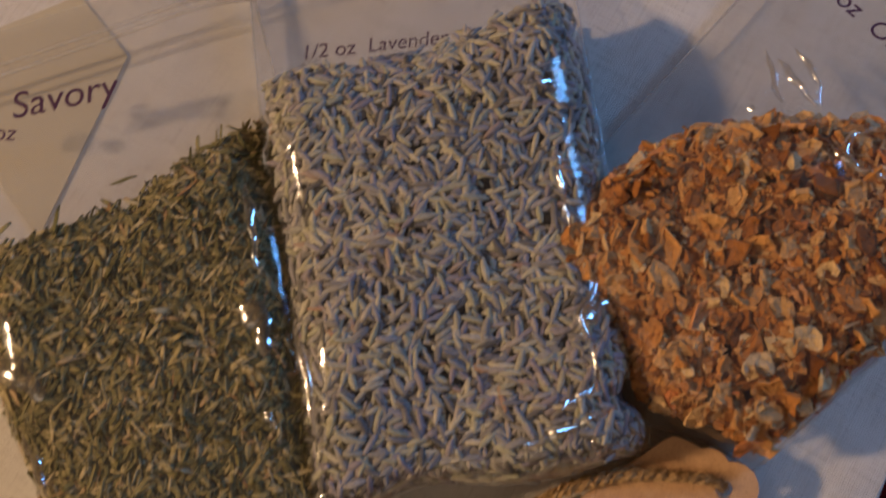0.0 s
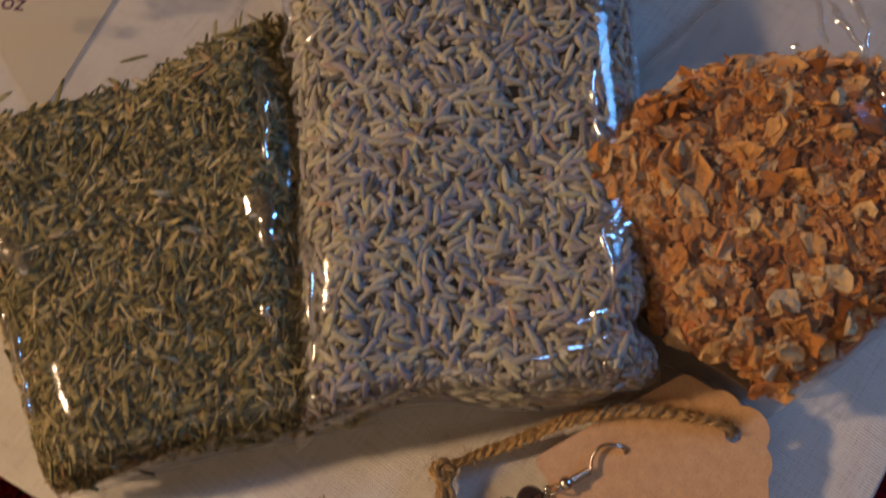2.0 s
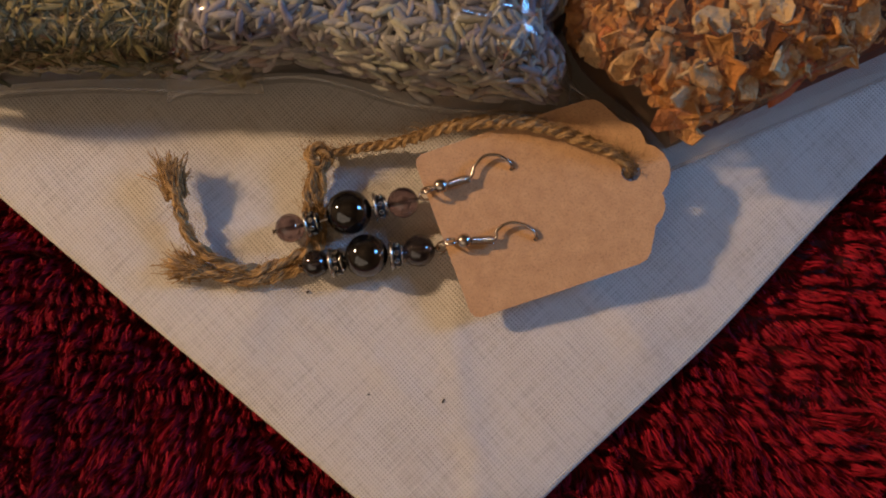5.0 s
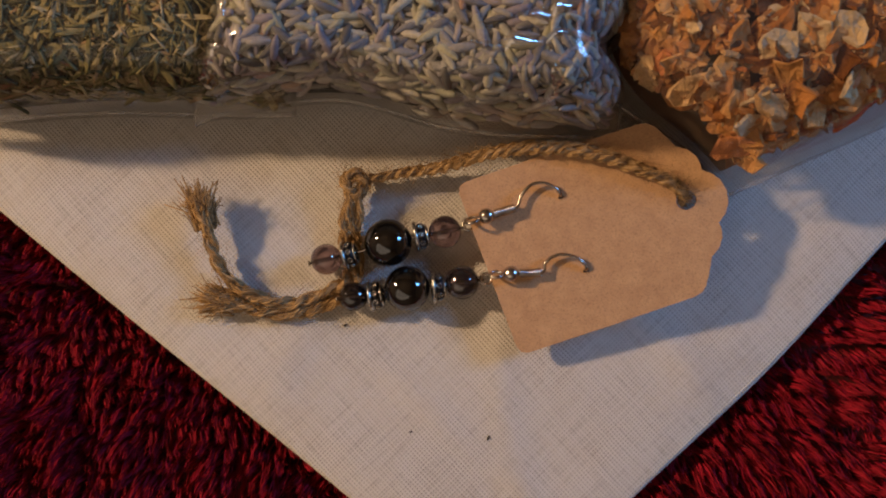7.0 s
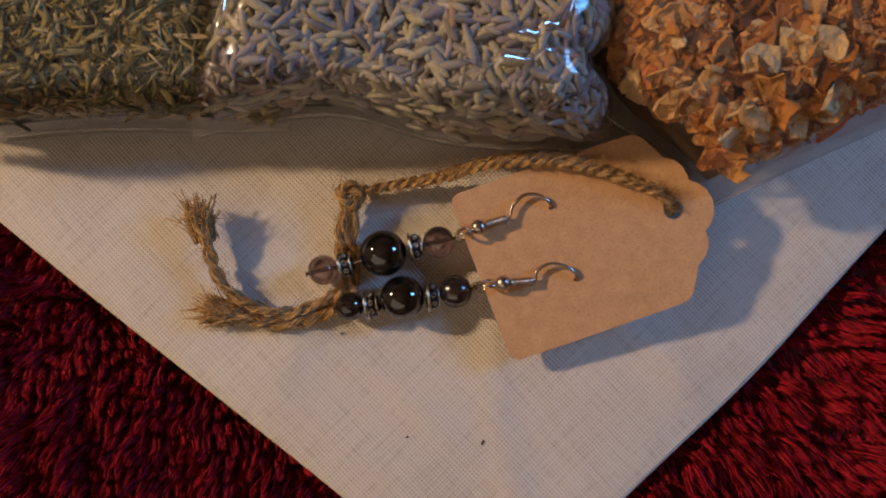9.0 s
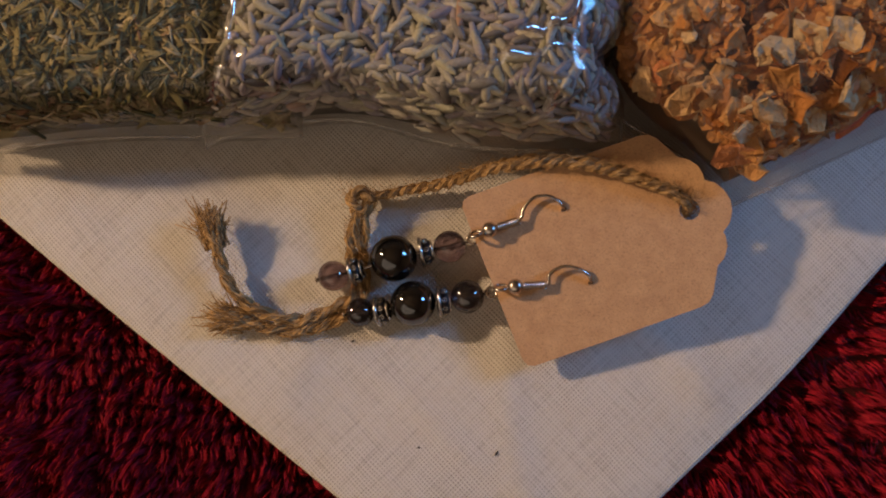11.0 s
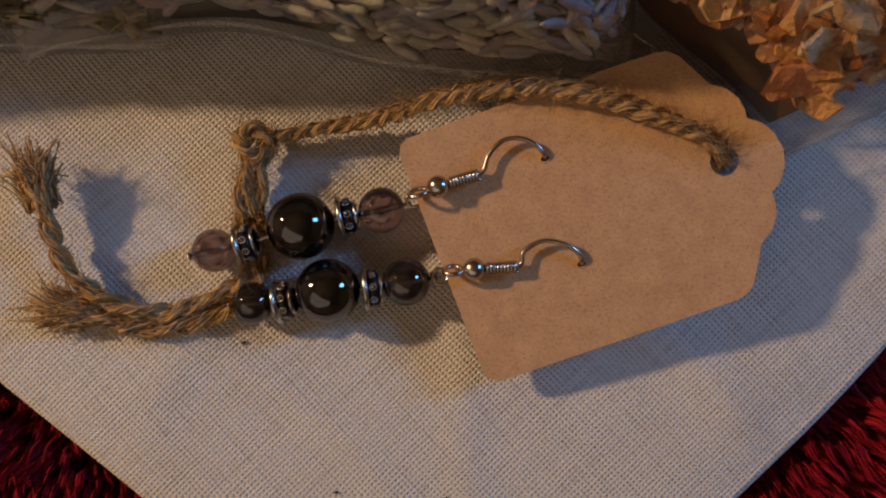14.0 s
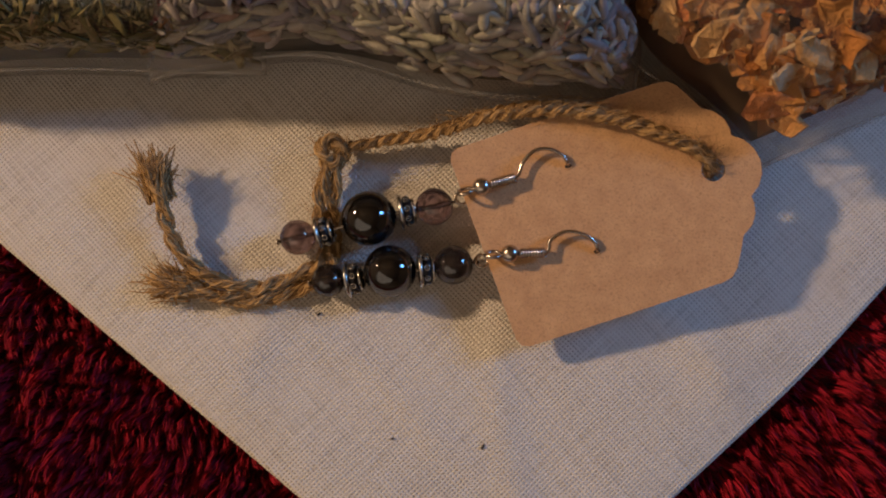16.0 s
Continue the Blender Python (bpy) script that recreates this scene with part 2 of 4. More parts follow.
def lathe(profile, axis, centre, sides=28):
    """Turns (along, radius) pairs round an axis."""
    axis = np.asarray(axis, float) / np.linalg.norm(axis)
    a = np.cross(axis, (0, 0, 1.0))
    a /= np.linalg.norm(a)
    b = np.cross(a, axis)
    verts = np.array([np.asarray(centre) + axis * h + r * (math.cos(q) * a + math.sin(q) * b) for q in np.linspace(0, 2 * math.pi, sides, endpoint=False) for h, r in profile])
    faces = grid_faces(sides, len(profile), wrap=True)
    # faces look outward
    rel = verts - verts.mean(0)
    if sum(float(np.dot(rel[f[0]], np.cross(rel[f[1]], rel[f[2]]))) for f in faces) < 0:
        faces = [tuple(reversed(f)) for f in faces]
    return verts, faces


def wave(x, y, seed, scale):
    """Smooth numbers about -1 to 1 over a plane."""
    r = np.random.RandomState(seed)
    out = 0
    for k in range(7):
        q, f, ph = r.uniform(0, 6.28), r.uniform(0.6, 1.8) / scale, r.uniform(0, 6.28)
        out = out + np.sin((np.cos(q) * x + np.sin(q) * y) * f + ph)
    return out / 3.0


# ---- room, blanket, napkin ----
def slab(name, lo, hi, mat, label, category):
    v = [(x, y, z) for x in (lo[0], hi[0]) for y in (lo[1], hi[1]) for z in (lo[2], hi[2])]
    f = [(0, 1, 3, 2), (4, 6, 7, 5), (0, 4, 5, 1), (2, 3, 7, 6), (0, 2, 6, 4), (1, 5, 7, 3)]
    return thing(name, label, category, "", "structure", mesh_mm(name, v, f, mat, False))


slab("wall_north", (-2100, 2000, -32), (2100, 2100, 1900), WALL, "plain cream painted wall of the room", "wall")
slab("wall_south", (-2100, -2100, -32), (2100, -2000, 1900), WALL, "plain cream painted wall of the room", "wall")
slab("wall_west", (-2100, -2000, -32), (-2000, 2000, 1900), WALL, "plain cream painted wall of the room", "wall")
slab("wall_east", (2000, -2000, -32), (2100, 2000, 1900), WALL, "plain cream painted wall of the room", "wall")
slab("ceiling", (-2100, -2100, 1900), (2100, 2100, 2000), WALL, "plain cream painted ceiling of the room", "ceiling")
slab("floor", (-2100, -2100, -90), (2100, 2100, -32), WALL, "plain cream painted floor under the blanket", "floor")

CORNER = np.array([17.0, -33.9])
LEFT_DIR = np.array([-0.794, 0.608])
RIGHT_DIR = np.array([0.693, 0.721])


def cloth_side(x, y):
    """How far inside the napkin's two near edges a place lies (negative: outside)."""
    dl = (x - CORNER[0]) * LEFT_DIR[1] * 1.0 - (y - CORNER[1]) * LEFT_DIR[0]
    dr = -(x - CORNER[0]) * RIGHT_DIR[1] + (y - CORNER[1]) * RIGHT_DIR[0]
    return np.minimum(dl, dr)


def build_blanket():
    r = np.random.RandomState(5)
    n = 60
    g = np.linspace(-600, 600, n)
    xs, ys = np.meshgrid(g, g, indexing="ij")
    zs = -7.0 + 0.8 * wave(xs, ys, 3, 60)
    backing = np.stack([xs, ys, zs], -1).reshape(-1, 3)
    under = backing + (0, 0, -25)
    v = np.vstack([backing, under])
    f = grid_faces(n, n) + [tuple(i + n * n for i in reversed(q)) for q in grid_faces(n, n)]
    rim = [i * n for i in range(n)] + [(n - 1) * n + j for j in range(1, n)] + [i * n + n - 1 for i in range(n - 2, -1, -1)] + [j for j in range(n - 2, 0, -1)]
    f += [(rim[k], rim[(k + 1) % len(rim)], rim[(k + 1) % len(rim)] + n * n, rim[k] + n * n) for k in range(len(rim))]
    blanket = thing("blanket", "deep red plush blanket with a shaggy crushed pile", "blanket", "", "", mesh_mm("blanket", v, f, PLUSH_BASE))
    # the pile: blades that lean together in locks
    count = 330000
    x, y = r.uniform(-150, 170, count), r.uniform(-110, 130, count)
    side = cloth_side(x, y)
    keep = (side < 4) & (side > -75)
    x, y = x[keep], y[keep]
    m = len(x)
    lx, ly = wave(x, y, 11, 6.5) * 0.6 + 0.3, wave(x, y, 12, 5.5) * 0.5 - 1.0
    lx += wave(x, y, 15, 1.6) * 0.55
    ly += wave(x, y, 16, 1.6) * 0.55
    height = 5.5 + 1.9 * wave(x, y * 0.6, 13, 2.2) + 1.0 * wave(x, y, 18, 9.0) + r.uniform(-0.8, 0.8, m)
    lean = np.stack([lx + r.normal(0, 0.12, m), ly + r.normal(0, 0.12, m)], 1)
    lean *= (3.4 / (1 + np.hypot(*lean.T)))[:, None]
    # blades gather into locks round a scattered middle
    cx, cy = np.floor(x / 2.3).astype(int), np.floor(y / 3.0).astype(int)
    jit = np.random.RandomState(23).uniform(-1, 1, (400, 400, 3))[cx % 400, cy % 400]
    middle = np.stack([(cx + 0.5 + 0.38 * jit[:, 0]) * 2.3, (cy + 0.5 + 0.38 * jit[:, 1]) * 3.0], 1)
    pull = (middle - np.stack([x, y], 1)) * 0.62
    reach = np.hypot(*pull.T)
    height = height + 1.1 * jit[:, 2] - 0.9 * reach
    side = cloth_side(x, y)
    height = np.where(side > -2, np.minimum(height, 4.2), height)
    base = np.stack([x, y, np.full(m, -7.0)], 1)
    mid = base + np.concatenate([lean * 0.45 + pull * 0.6, (height * 0.65)[:, None]], 1)
    tip = base + np.concatenate([lean * 1.25 + pull, height[:, None]], 1)
    wide = r.uniform(0.10, 0.19, m)[:, None]
    q = r.uniform(0, 2 * math.pi, m)
    across = np.stack([np.cos(q), np.sin(q), np.zeros(m)], 1) * wide
    verts = np.stack([base - across, base + across, mid + across * 0.9, mid - across * 0.9, tip], 1).reshape(-1, 3)
    k = np.arange(m)[:, None] * 5
    quads = (k + np.array([[0, 1, 2, 3]])).tolist()
    tris = (k + np.array([[3, 2, 4]])).tolist()
    me = mesh_mm("pile", verts, quads + tris, PLUSH)
    tagged(part("pile", me, blanket, "shaggy red pile with leaning locks"), kind="stuff")


build_blanket()


def cloth_height(x, y):
    side = cloth_side(x, y)
    lift = 0.25 * wave(x, y, 21, 16) + 0.12 * wave(x, y, 22, 6)
    for nx, ny, at, wide, rise in ((0.99, 0.14, 17.5, 2.4, 0.45), (0.72, 0.69, 44.0, 3.0, 0.5), (-0.60, 0.80, 26.0, 3.5, 0.35), (0.95, -0.31, -24.0, 3.0, 0.3), (0.62, 0.78, 5.0, 2.0, 0.25)):
        lift = lift + rise * np.exp(-(((nx * x + ny * y - at + 0.8 * np.sin(0.15 * (x - y))) / wide) ** 2)) * np.clip((48 - y) / 15, 0, 1)
    edge = np.clip(side / 9.0, 0, 1)
    return lift * edge - 0.7 * (1 - edge) ** 2


def build_napkin():
    n = 190
    a = (np.linspace(0, 1, n) ** 1.15) * 300
    aa, bb = np.meshgrid(a, a, indexing="ij")
    wob = 0.5 * wave(aa, bb, 31, 22)
    x = CORNER[0] + LEFT_DIR[0] * aa + RIGHT_DIR[0] * bb
    y = CORNER[1] + LEFT_DIR[1] * aa + RIGHT_DIR[1] * bb
    edge = np.exp(-np.minimum(aa, bb) / 5.0)
    x, y = x + wob * edge * 0.8, y + wob * edge
    # the right edge swells where the cloth is folded over
    swell = 1.3 * np.exp(-(((bb - 66) / 24.0) ** 2)) * np.exp(-aa / 14.0)
    x, y = x + swell * RIGHT_DIR[1], y - swell * RIGHT_DIR[0]
    z = cloth_height(x, y) - 0.35
    top = np.stack([x, y, z], -1).reshape(-1, 3)
    low = top - (0, 0, 0.45)
    f = grid_faces(n, n)
    rim = [i * n for i in range(n)] + [(n - 1) * n + j for j in range(1, n)] + [i * n + n - 1 for i in range(n - 2, -1, -1)] + [j for j in range(n - 2, 0, -1)]
    faces = [tuple(reversed(q)) for q in f] + [tuple(i + n * n for i in q) for q in f] + [(rim[k], rim[(k + 1) % len(rim)], rim[(k + 1) % len(rim)] + n * n, rim[k] + n * n) for k in range(len(rim))]
    napkin = thing("napkin", "off-white woven cotton napkin spread cornerwise on the red blanket", "napkin", "", "", mesh_mm("napkin", np.vstack([top, low]), faces, CLOTH))
    return napkin


build_napkin()


# ---- bags ----
def hump(d, width):
    q = np.clip(d / width, 0, 1)
    return np.sqrt(np.clip(1 - (1 - q) ** 2, 0, 1))


class Bag:
    """A filled zip bag: corners round from the bottom's start, seam and crown heights, and how far up it is filled."""

    def __init__(self, corners, seam, crown, fill, edge, seed, flat=(14.0, 7.0), inner=(0.05, 0.95), pinch=0.0, start=0.03, sag=None):
        self.c = [np.array(c, float) for c in corners]
        self.seam, self.crown, self.fill, self.edge, self.seed, self.flat = seam, crown, fill, edge, seed, flat
        self.inner, self.pinch, self.start, self.sag = inner, pinch, start, sag
        self.w = np.linalg.norm(self.c[1] - self.c[0])
        self.l = np.linalg.norm(self.c[3] - self.c[0])

    def place(self, s, t):
        a, b, c, d = self.c
        s, t = np.asarray(s)[..., None], np.asarray(t)[..., None]
        xy = a * (1 - s) * (1 - t) + b * s * (1 - t) + c * s * t + d * (1 - s) * t
        # sides that bow a little
        bow = (wave(t[..., 0] * 90, s[..., 0] * 5, self.seed, 16) * 0.9)[..., None]
        bow = bow - self.pinch * np.exp(-(((t * self.l - 13.0) / 3.6) ** 2)) * np.clip(s, 0, 1) ** 7
        if self.sag:
            xy = xy + (d - a) / self.l * (self.sag(s) * np.exp(-t * self.l / 9.0))
        return xy + (b - a) / self.w * bow * (np.abs(2 * s - 1)) ** 2 + (d - a) / self.l * (wave(s[..., 0] * 70, t[..., 0] * 4, self.seed + 1, 13) * 0.8)[..., None] * (1 - t) ** 3

    def body(self, s, t):
        sides = hump(np.minimum(s, 1 - s) * self.w, self.edge)
        foot = hump(t * self.l, self.edge * 0.56)
        return sides, foot

    def top(self, s, t):
        s, t = np.asarray(s, float), np.asarray(t, float)
        sides, foot = self.body(s, t)
        left = (self.fill(s) - t) * self.l
        full = hump(left + 6, 26)
        past = np.clip(-left / 45.0, 0, 1)
        flat = (self.flat[0] - self.seam) / (self.crown - self.seam) * (1 - past) + (self.flat[1] - self.seam) / (self.crown - self.seam) * past
        mass = np.maximum(full, flat)
        xy = self.place(s, t)
        lump = 1 + 0.05 * wave(xy[..., 0], xy[..., 1], self.seed + 3, 9) * (left > 0)
        return self.seam + (self.crown - self.seam) * sides * foot * mass * lump

    def bottom(self, s, t):
        sides, foot = self.body(np.asarray(s, float), np.asarray(t, float))
        return np.maximum(0.3, self.seam * (1 - sides * foot))

    def film_height(self, s, t):
        xy = self.place(s, t)
        x, y = xy[..., 0], xy[..., 1]
        near = np.exp(-np.minimum(np.minimum(s, 1 - s) * self.w, t * self.l) / 9.0)
        # sharp creases run in from the seams
        crease = (1 - np.abs(wave(x, y, self.seed + 7, 7.0))).clip(0, 1) ** 4
        return self.top(s, t) + 0.55 + near * 0.9 * crease * np.minimum(1, np.minimum(s, 1 - s) * self.w / 3) + 0.18 * wave(x, y, self.seed + 9, 5)

    def film(self, name, mat, parent, nu=90, nv=130):
        s, t = np.meshgrid(np.linspace(0, 1, nu) , np.linspace(0, 1, nv), indexing="ij")
        s = 0.5 - 0.5 * np.cos(np.pi * s) * (0.6 + 0.4 * np.abs(np.cos(np.pi * s)))
        xy = self.place(s, t)
        up = np.concatenate([xy, self.film_height(s, t)[..., None]], -1).reshape(-1, 3)
        low = np.concatenate([xy, np.minimum(self.bottom(s, t), self.film_height(s, t) - 0.15)[..., None]], -1).reshape(-1, 3)
        f = grid_faces(nu, nv)
        part(name, mesh_mm(name, up, f, mat), parent)
        part("back_" + name, mesh_mm("back_" + name, low, [tuple(reversed(q)) for q in f], UNDER), parent)

    def film_at(self, xy):
        """The film's height over places in the plan, from the nearest of many samples."""
        if not hasattr(self, "samples"):
            s, t = np.meshgrid(np.linspace(0, 1, 170), np.linspace(0, 0.85, 240), indexing="ij")
            self.samples = self.place(s, t).reshape(-1, 2), self.film_height(s, t).ravel()
        return np.array([self.samples[1][np.argmin(((self.samples[0] - q) ** 2).sum(1))] for q in xy])

    def crease(self, points, wide, high, mat, parent, pleats=0, drop=0.0):
        """A fold of film that stands up along a line and dies out at both ends."""
        line = spline([(*q, 0.0) for q in points], 14)[:, :2]
        n, across = len(line), np.linspace(-1, 1, 9)
        d = np.gradient(line, axis=0)
        d /= np.linalg.norm(d, axis=1)[:, None] + 1e-9
        side = np.column_stack([-d[:, 1], d[:, 0]])
        k = np.linspace(0, 1, n)
        env = np.sin(np.pi * (0.03 + 0.94 * k)) ** 0.6
        z0 = self.film_at(line)
        z0 = np.convolve(np.pad(z0, 3, mode="edge"), np.ones(7) / 7, "valid")
        sway = 0.25 * np.sin(k * 17 + points[0][0])
        grid = np.array([[(*(line[i] + side[i] * (a * wide * env[i] * (1 + 0.3 * math.sin(7 * k[i])) + sway[i])), z0[i] + 0.1 + (high * env[i] * (1 - a * a) if not pleats else 0.2 + drop * (1 - (k[i] * pleats * 0.999) % 1.0) - 0.35 * a * a)) for a in across] for i in range(n)])
        f = [tuple(reversed(q)) for q in grid_faces(n, len(across))]
        part("crease", mesh_mm("crease", grid.reshape(-1, 3), f, mat), parent, "raised fold in the clear film")

    def trims(self, parent, mat, zip_at):
        """Welded side and foot seams, and the two ridges of the zip."""
        for name, s, t in (("side_seam", np.zeros(60) + 0.004, np.linspace(0, 1, 60)), ("side_seam", np.zeros(60) + 0.996, np.linspace(0, 1, 60)), ("foot_seam", np.linspace(0, 1, 50), np.zeros(50) + 0.002)):
            xy = self.place(s, t)
            z = (self.film_height(s, t) + self.bottom(s, t)) / 2
            v, f = tube(np.column_stack([xy, z]), 0.30 + 0.09 * wave(xy[:, 0], xy[:, 1], self.seed, 4), 7)
            part(name, mesh_mm(name, v, f, mat), parent)
        for k in (0.0, 0.02):
            s = np.linspace(0.01, 0.99, 50)
            t = np.full(50, zip_at + k)
            v, f = tube(np.column_stack([self.place(s, t), self.film_height(s, t) + 0.3]), 0.55, 7)
            part("zip_strip", mesh_mm("zip_strip", v, f, mat), parent, "pressed plastic zip ridge")

    def core(self, name, mat, sink, nu=60, nv=70):
        s, u = np.meshgrid(np.linspace(self.inner[0] + 0.01, self.inner[1] - 0.01, nu), np.linspace(0.05, 1, nv), indexing="ij")
        t = u * self.fill(s)
        xy = self.place(s, t)
        z = self.top(s, t) - sink * (1 + 2.5 * np.exp(-t * self.l / 7.0) + 1.5 * np.exp(-np.minimum(s - self.inner[0], self.inner[1] - s) * self.w / 5.0))
        z = np.where(u > 0.97, np.minimum(z, self.bottom(s, t) + 1), z)
        z = np.maximum(z, self.bottom(s, t) + 0.3)
        up = np.concatenate([xy, z[..., None]], -1).reshape(-1, 3)
        low = np.concatenate([xy, (self.bottom(s, t) + 0.2)[..., None]], -1).reshape(-1, 3)
        f = grid_faces(nu, nv)
        return mesh_mm(name, np.vstack([up, low]), f + [tuple(i + nu * nv for i in reversed(q)) for q in f], mat)

    def spots(self, count, rng, sink):
        """Places over the filled part, with the surface's frame at each."""
        n = count * 5
        s, u = rng.uniform(self.inner[0], self.inner[1], n), rng.uniform(self.start, 1.0, n)
        t = u * self.fill(s)
        e = 0.4 / self.w

        def at(a, b):
            return np.concatenate([self.place(a, b), self.top(a, b)[:, None]], 1)

        p0, ps, pt = at(s, t), at(s + e, t), at(s, t + e)
        du, dv = ps - p0, pt - p0
        nrm = np.cross(du, dv)
        size = np.linalg.norm(nrm, axis=1)
        area = size / (np.linalg.norm(du[:, :2], axis=1) * np.linalg.norm(dv[:, :2], axis=1))
        keep = np.flatnonzero(rng.uniform(0, 3.0, n) < np.minimum(area, 3.0))[:count]
        nrm /= size[:, None]
        du /= np.linalg.norm(du, axis=1)[:, None]
        p0 = p0 - nrm * rng.uniform(sink[0], sink[1], n)[:, None]
        foot, side = t * self.l, np.minimum(s, 1 - s) * self.w
        # near a seam the pieces lie along it
        along = np.where(foot < 2.8, 0.0, np.where(side < 3.2, math.pi / 2, np.nan))
        return [(p0[k], du[k], np.cross(nrm[k], du[k]), nrm[k], along[k]) for k in keep]


def turned(spot, rng, tilt):
    p, a, b, n, along = spot
    q = rng.uniform(0, 2 * math.pi) if np.isnan(along) else along + rng.normal(0, 0.38) + math.pi * rng.randint(2)
    x = math.cos(q) * a + math.sin(q) * b
    y = np.cross(n, x)
    k = rng.normal(0, tilt)
    x2 = math.cos(k) * x + math.sin(k) * n
    n2 = np.cross(x2, y)
    k = rng.normal(0, tilt)
    y2 = math.cos(k) * y + math.sin(k) * n2
    return p, np.stack([x2, y2, np.cross(x2, y2)], 1)


def scatter(bag, shapes, count, single, mat, piece, owner, rng, sink, tilt, sizes):
    """Pieces over a bag's filling: those of the near stretch stand alone, the rest are one mesh."""
    crisp = piece == "chip"
    meshes = [mesh_mm(piece, v, f, mat, not crisp) for v, f in shapes]
    placed = []
    for spot in bag.spots(count, rng, sink):
        p, m = turned(spot, rng, tilt)
        if piece == "chip" and not off_tag(p):
            continue
        placed.append((p, m, rng.randint(len(shapes)), sizes[0] + (sizes[1] - sizes[0]) * rng.uniform() ** (2.2 if crisp else 1.0)))
    placed.sort(key=lambda q: q[0][1])
    rest = []
    for k, (p, m, kind, size) in enumerate(placed):
        if k < single:
            ob = new(piece, meshes[kind])
            ob.parent = owner
            ob.matrix_local = Matrix.Translation(Vector(p * MM)) @ Matrix((m * size).tolist()).to_4x4()
        else:
            v, f = shapes[kind]
            rest.append((v @ (m * size).T + p, f))
    v, f = join_parts(rest)
    tagged(part(piece + "_heap", mesh_mm(piece + "_heap", v, f, mat, not crisp), owner), kind="stuff")


# lavender buds: ribbed little barrels with a pinched foot
def bud_shape(seed):
    r = np.random.RandomState(seed)
    length, wide, bend = r.uniform(3.9, 5.6), r.uniform(0.62, 0.84), r.uniform(-0.16, 0.16)
    rings, sides = [0, 0.06, 0.25, 0.5, 0.75, 0.92, 1.0], 8
    radius = [0.20, 0.42, 0.78, 1.0, 0.95, 0.70, 0.30]
    verts = []
    for h, q in zip(rings, radius):
        for s in range(sides):
            a = 2 * math.pi * s / sides
            rr = wide * q * (1.0 if s % 2 else 0.88)
            verts.append(((h - 0.5) * length, rr * math.cos(a) + bend * (1 - (2 * h - 1) ** 2), rr * 0.9 * math.sin(a)))
    n = len(rings)
    faces = [(k * sides + s, (k + 1) * sides + s, (k + 1) * sides + (s + 1) % sides, k * sides + (s + 1) % sides) for k in range(n - 1) for s in range(sides)]
    faces += [tuple(range(sides)), tuple((n - 1) * sides + s for s in range(sides - 1, -1, -1))]
    return np.array(verts), faces


# savory flakes: narrow curled leaf shards and stem bits
def flake_shape(seed):
    r = np.random.RandomState(seed)
    if seed % 4 == 0:
        return tube([(-2.6, 0, 0), (0, r.uniform(-0.3, 0.3), 0.2), (2.6, 0, 0)], [0.24, 0.28, 0.2], 5)
    length, wide, curl = r.uniform(3.6, 7.6), r.uniform(0.34, 0.72), r.uniform(-0.45, 0.45)
    top, low = [], []
    for h in np.linspace(0, 1, 5):
        w = wide * (math.sin(math.pi * (0.08 + 0.86 * h)) ** 0.7) * r.uniform(0.8, 1.1)
        x, z, y0 = (h - 0.5) * length, curl * (2 * h - 1) ** 2, r.uniform(-0.12, 0.12)
        for y, dz in ((-w, 0.28), (0, -0.12), (w, 0.28)):
            top.append((x, y + y0, z + dz + 0.09))
            low.append((x, y + y0, z + dz - 0.09))
    v = np.array(top + low)
    f = grid_faces(5, 3)
    faces = [tuple(reversed(q)) for q in f] + [tuple(i + 15 for i in q) for q in f]
    rim = [0, 3, 6, 9, 12, 13, 14, 11, 8, 5, 2, 1]
    faces += [(rim[k], rim[(k + 1) % 12], rim[(k + 1) % 12] + 15, rim[k] + 15) for k in range(12)]
    return v, faces


# orange peel: thick torn chips, warped, with a rough broken rim
def chip_shape(seed):
    r = np.random.RandomState(seed)
    sides = r.randint(7, 11)
    rx_, ry_, thick = r.uniform(2.4, 5.2), r.uniform(1.4, 3.6), r.uniform(0.32, 0.75)
    q = np.linspace(0, 2 * math.pi, sides, endpoint=False) + r.uniform(-0.25, 0.25, sides)
    rad = r.uniform(0.62, 1.15, sides)
    cx, cy, wz, ph = r.uniform(-0.04, 0.06), r.uniform(-0.08, 0.08), r.uniform(-0.06, 0.06), r.uniform(0, 6)

    def lift(x, y):
        return cx * x * x + cy * y * y + wz * x * y + 0.34 * math.sin(1.5 * x + ph) * math.cos(1.9 * y + ph)

    verts = []
    for z0, sc in ((thick, 0.5), (thick, 0.9), (0.0, 1.0), (-thick, 0.85)):
        for a, k in zip(q, rad):
            x, y = rx_ * k * sc * math.cos(a), ry_ * k * sc * math.sin(a)
            verts.append((x, y, z0 + lift(x, y) + r.normal(0, 0.22)))
    n = sides
    verts += [(0, 0, thick + lift(0, 0)), (0, 0, -thick + lift(0, 0))]
    faces = [(k, (k + 1) % n, 4 * n) for k in range(n)] + [(3 * n + (k + 1) % n, 3 * n + k, 4 * n + 1) for k in range(n)]
    for lay in range(3):
        faces += [(lay * n + (k + 1) % n, lay * n + k, (lay + 1) * n + k, (lay + 1) * n + (k + 1) % n) for k in range(n)]
    return np.array(verts), faces


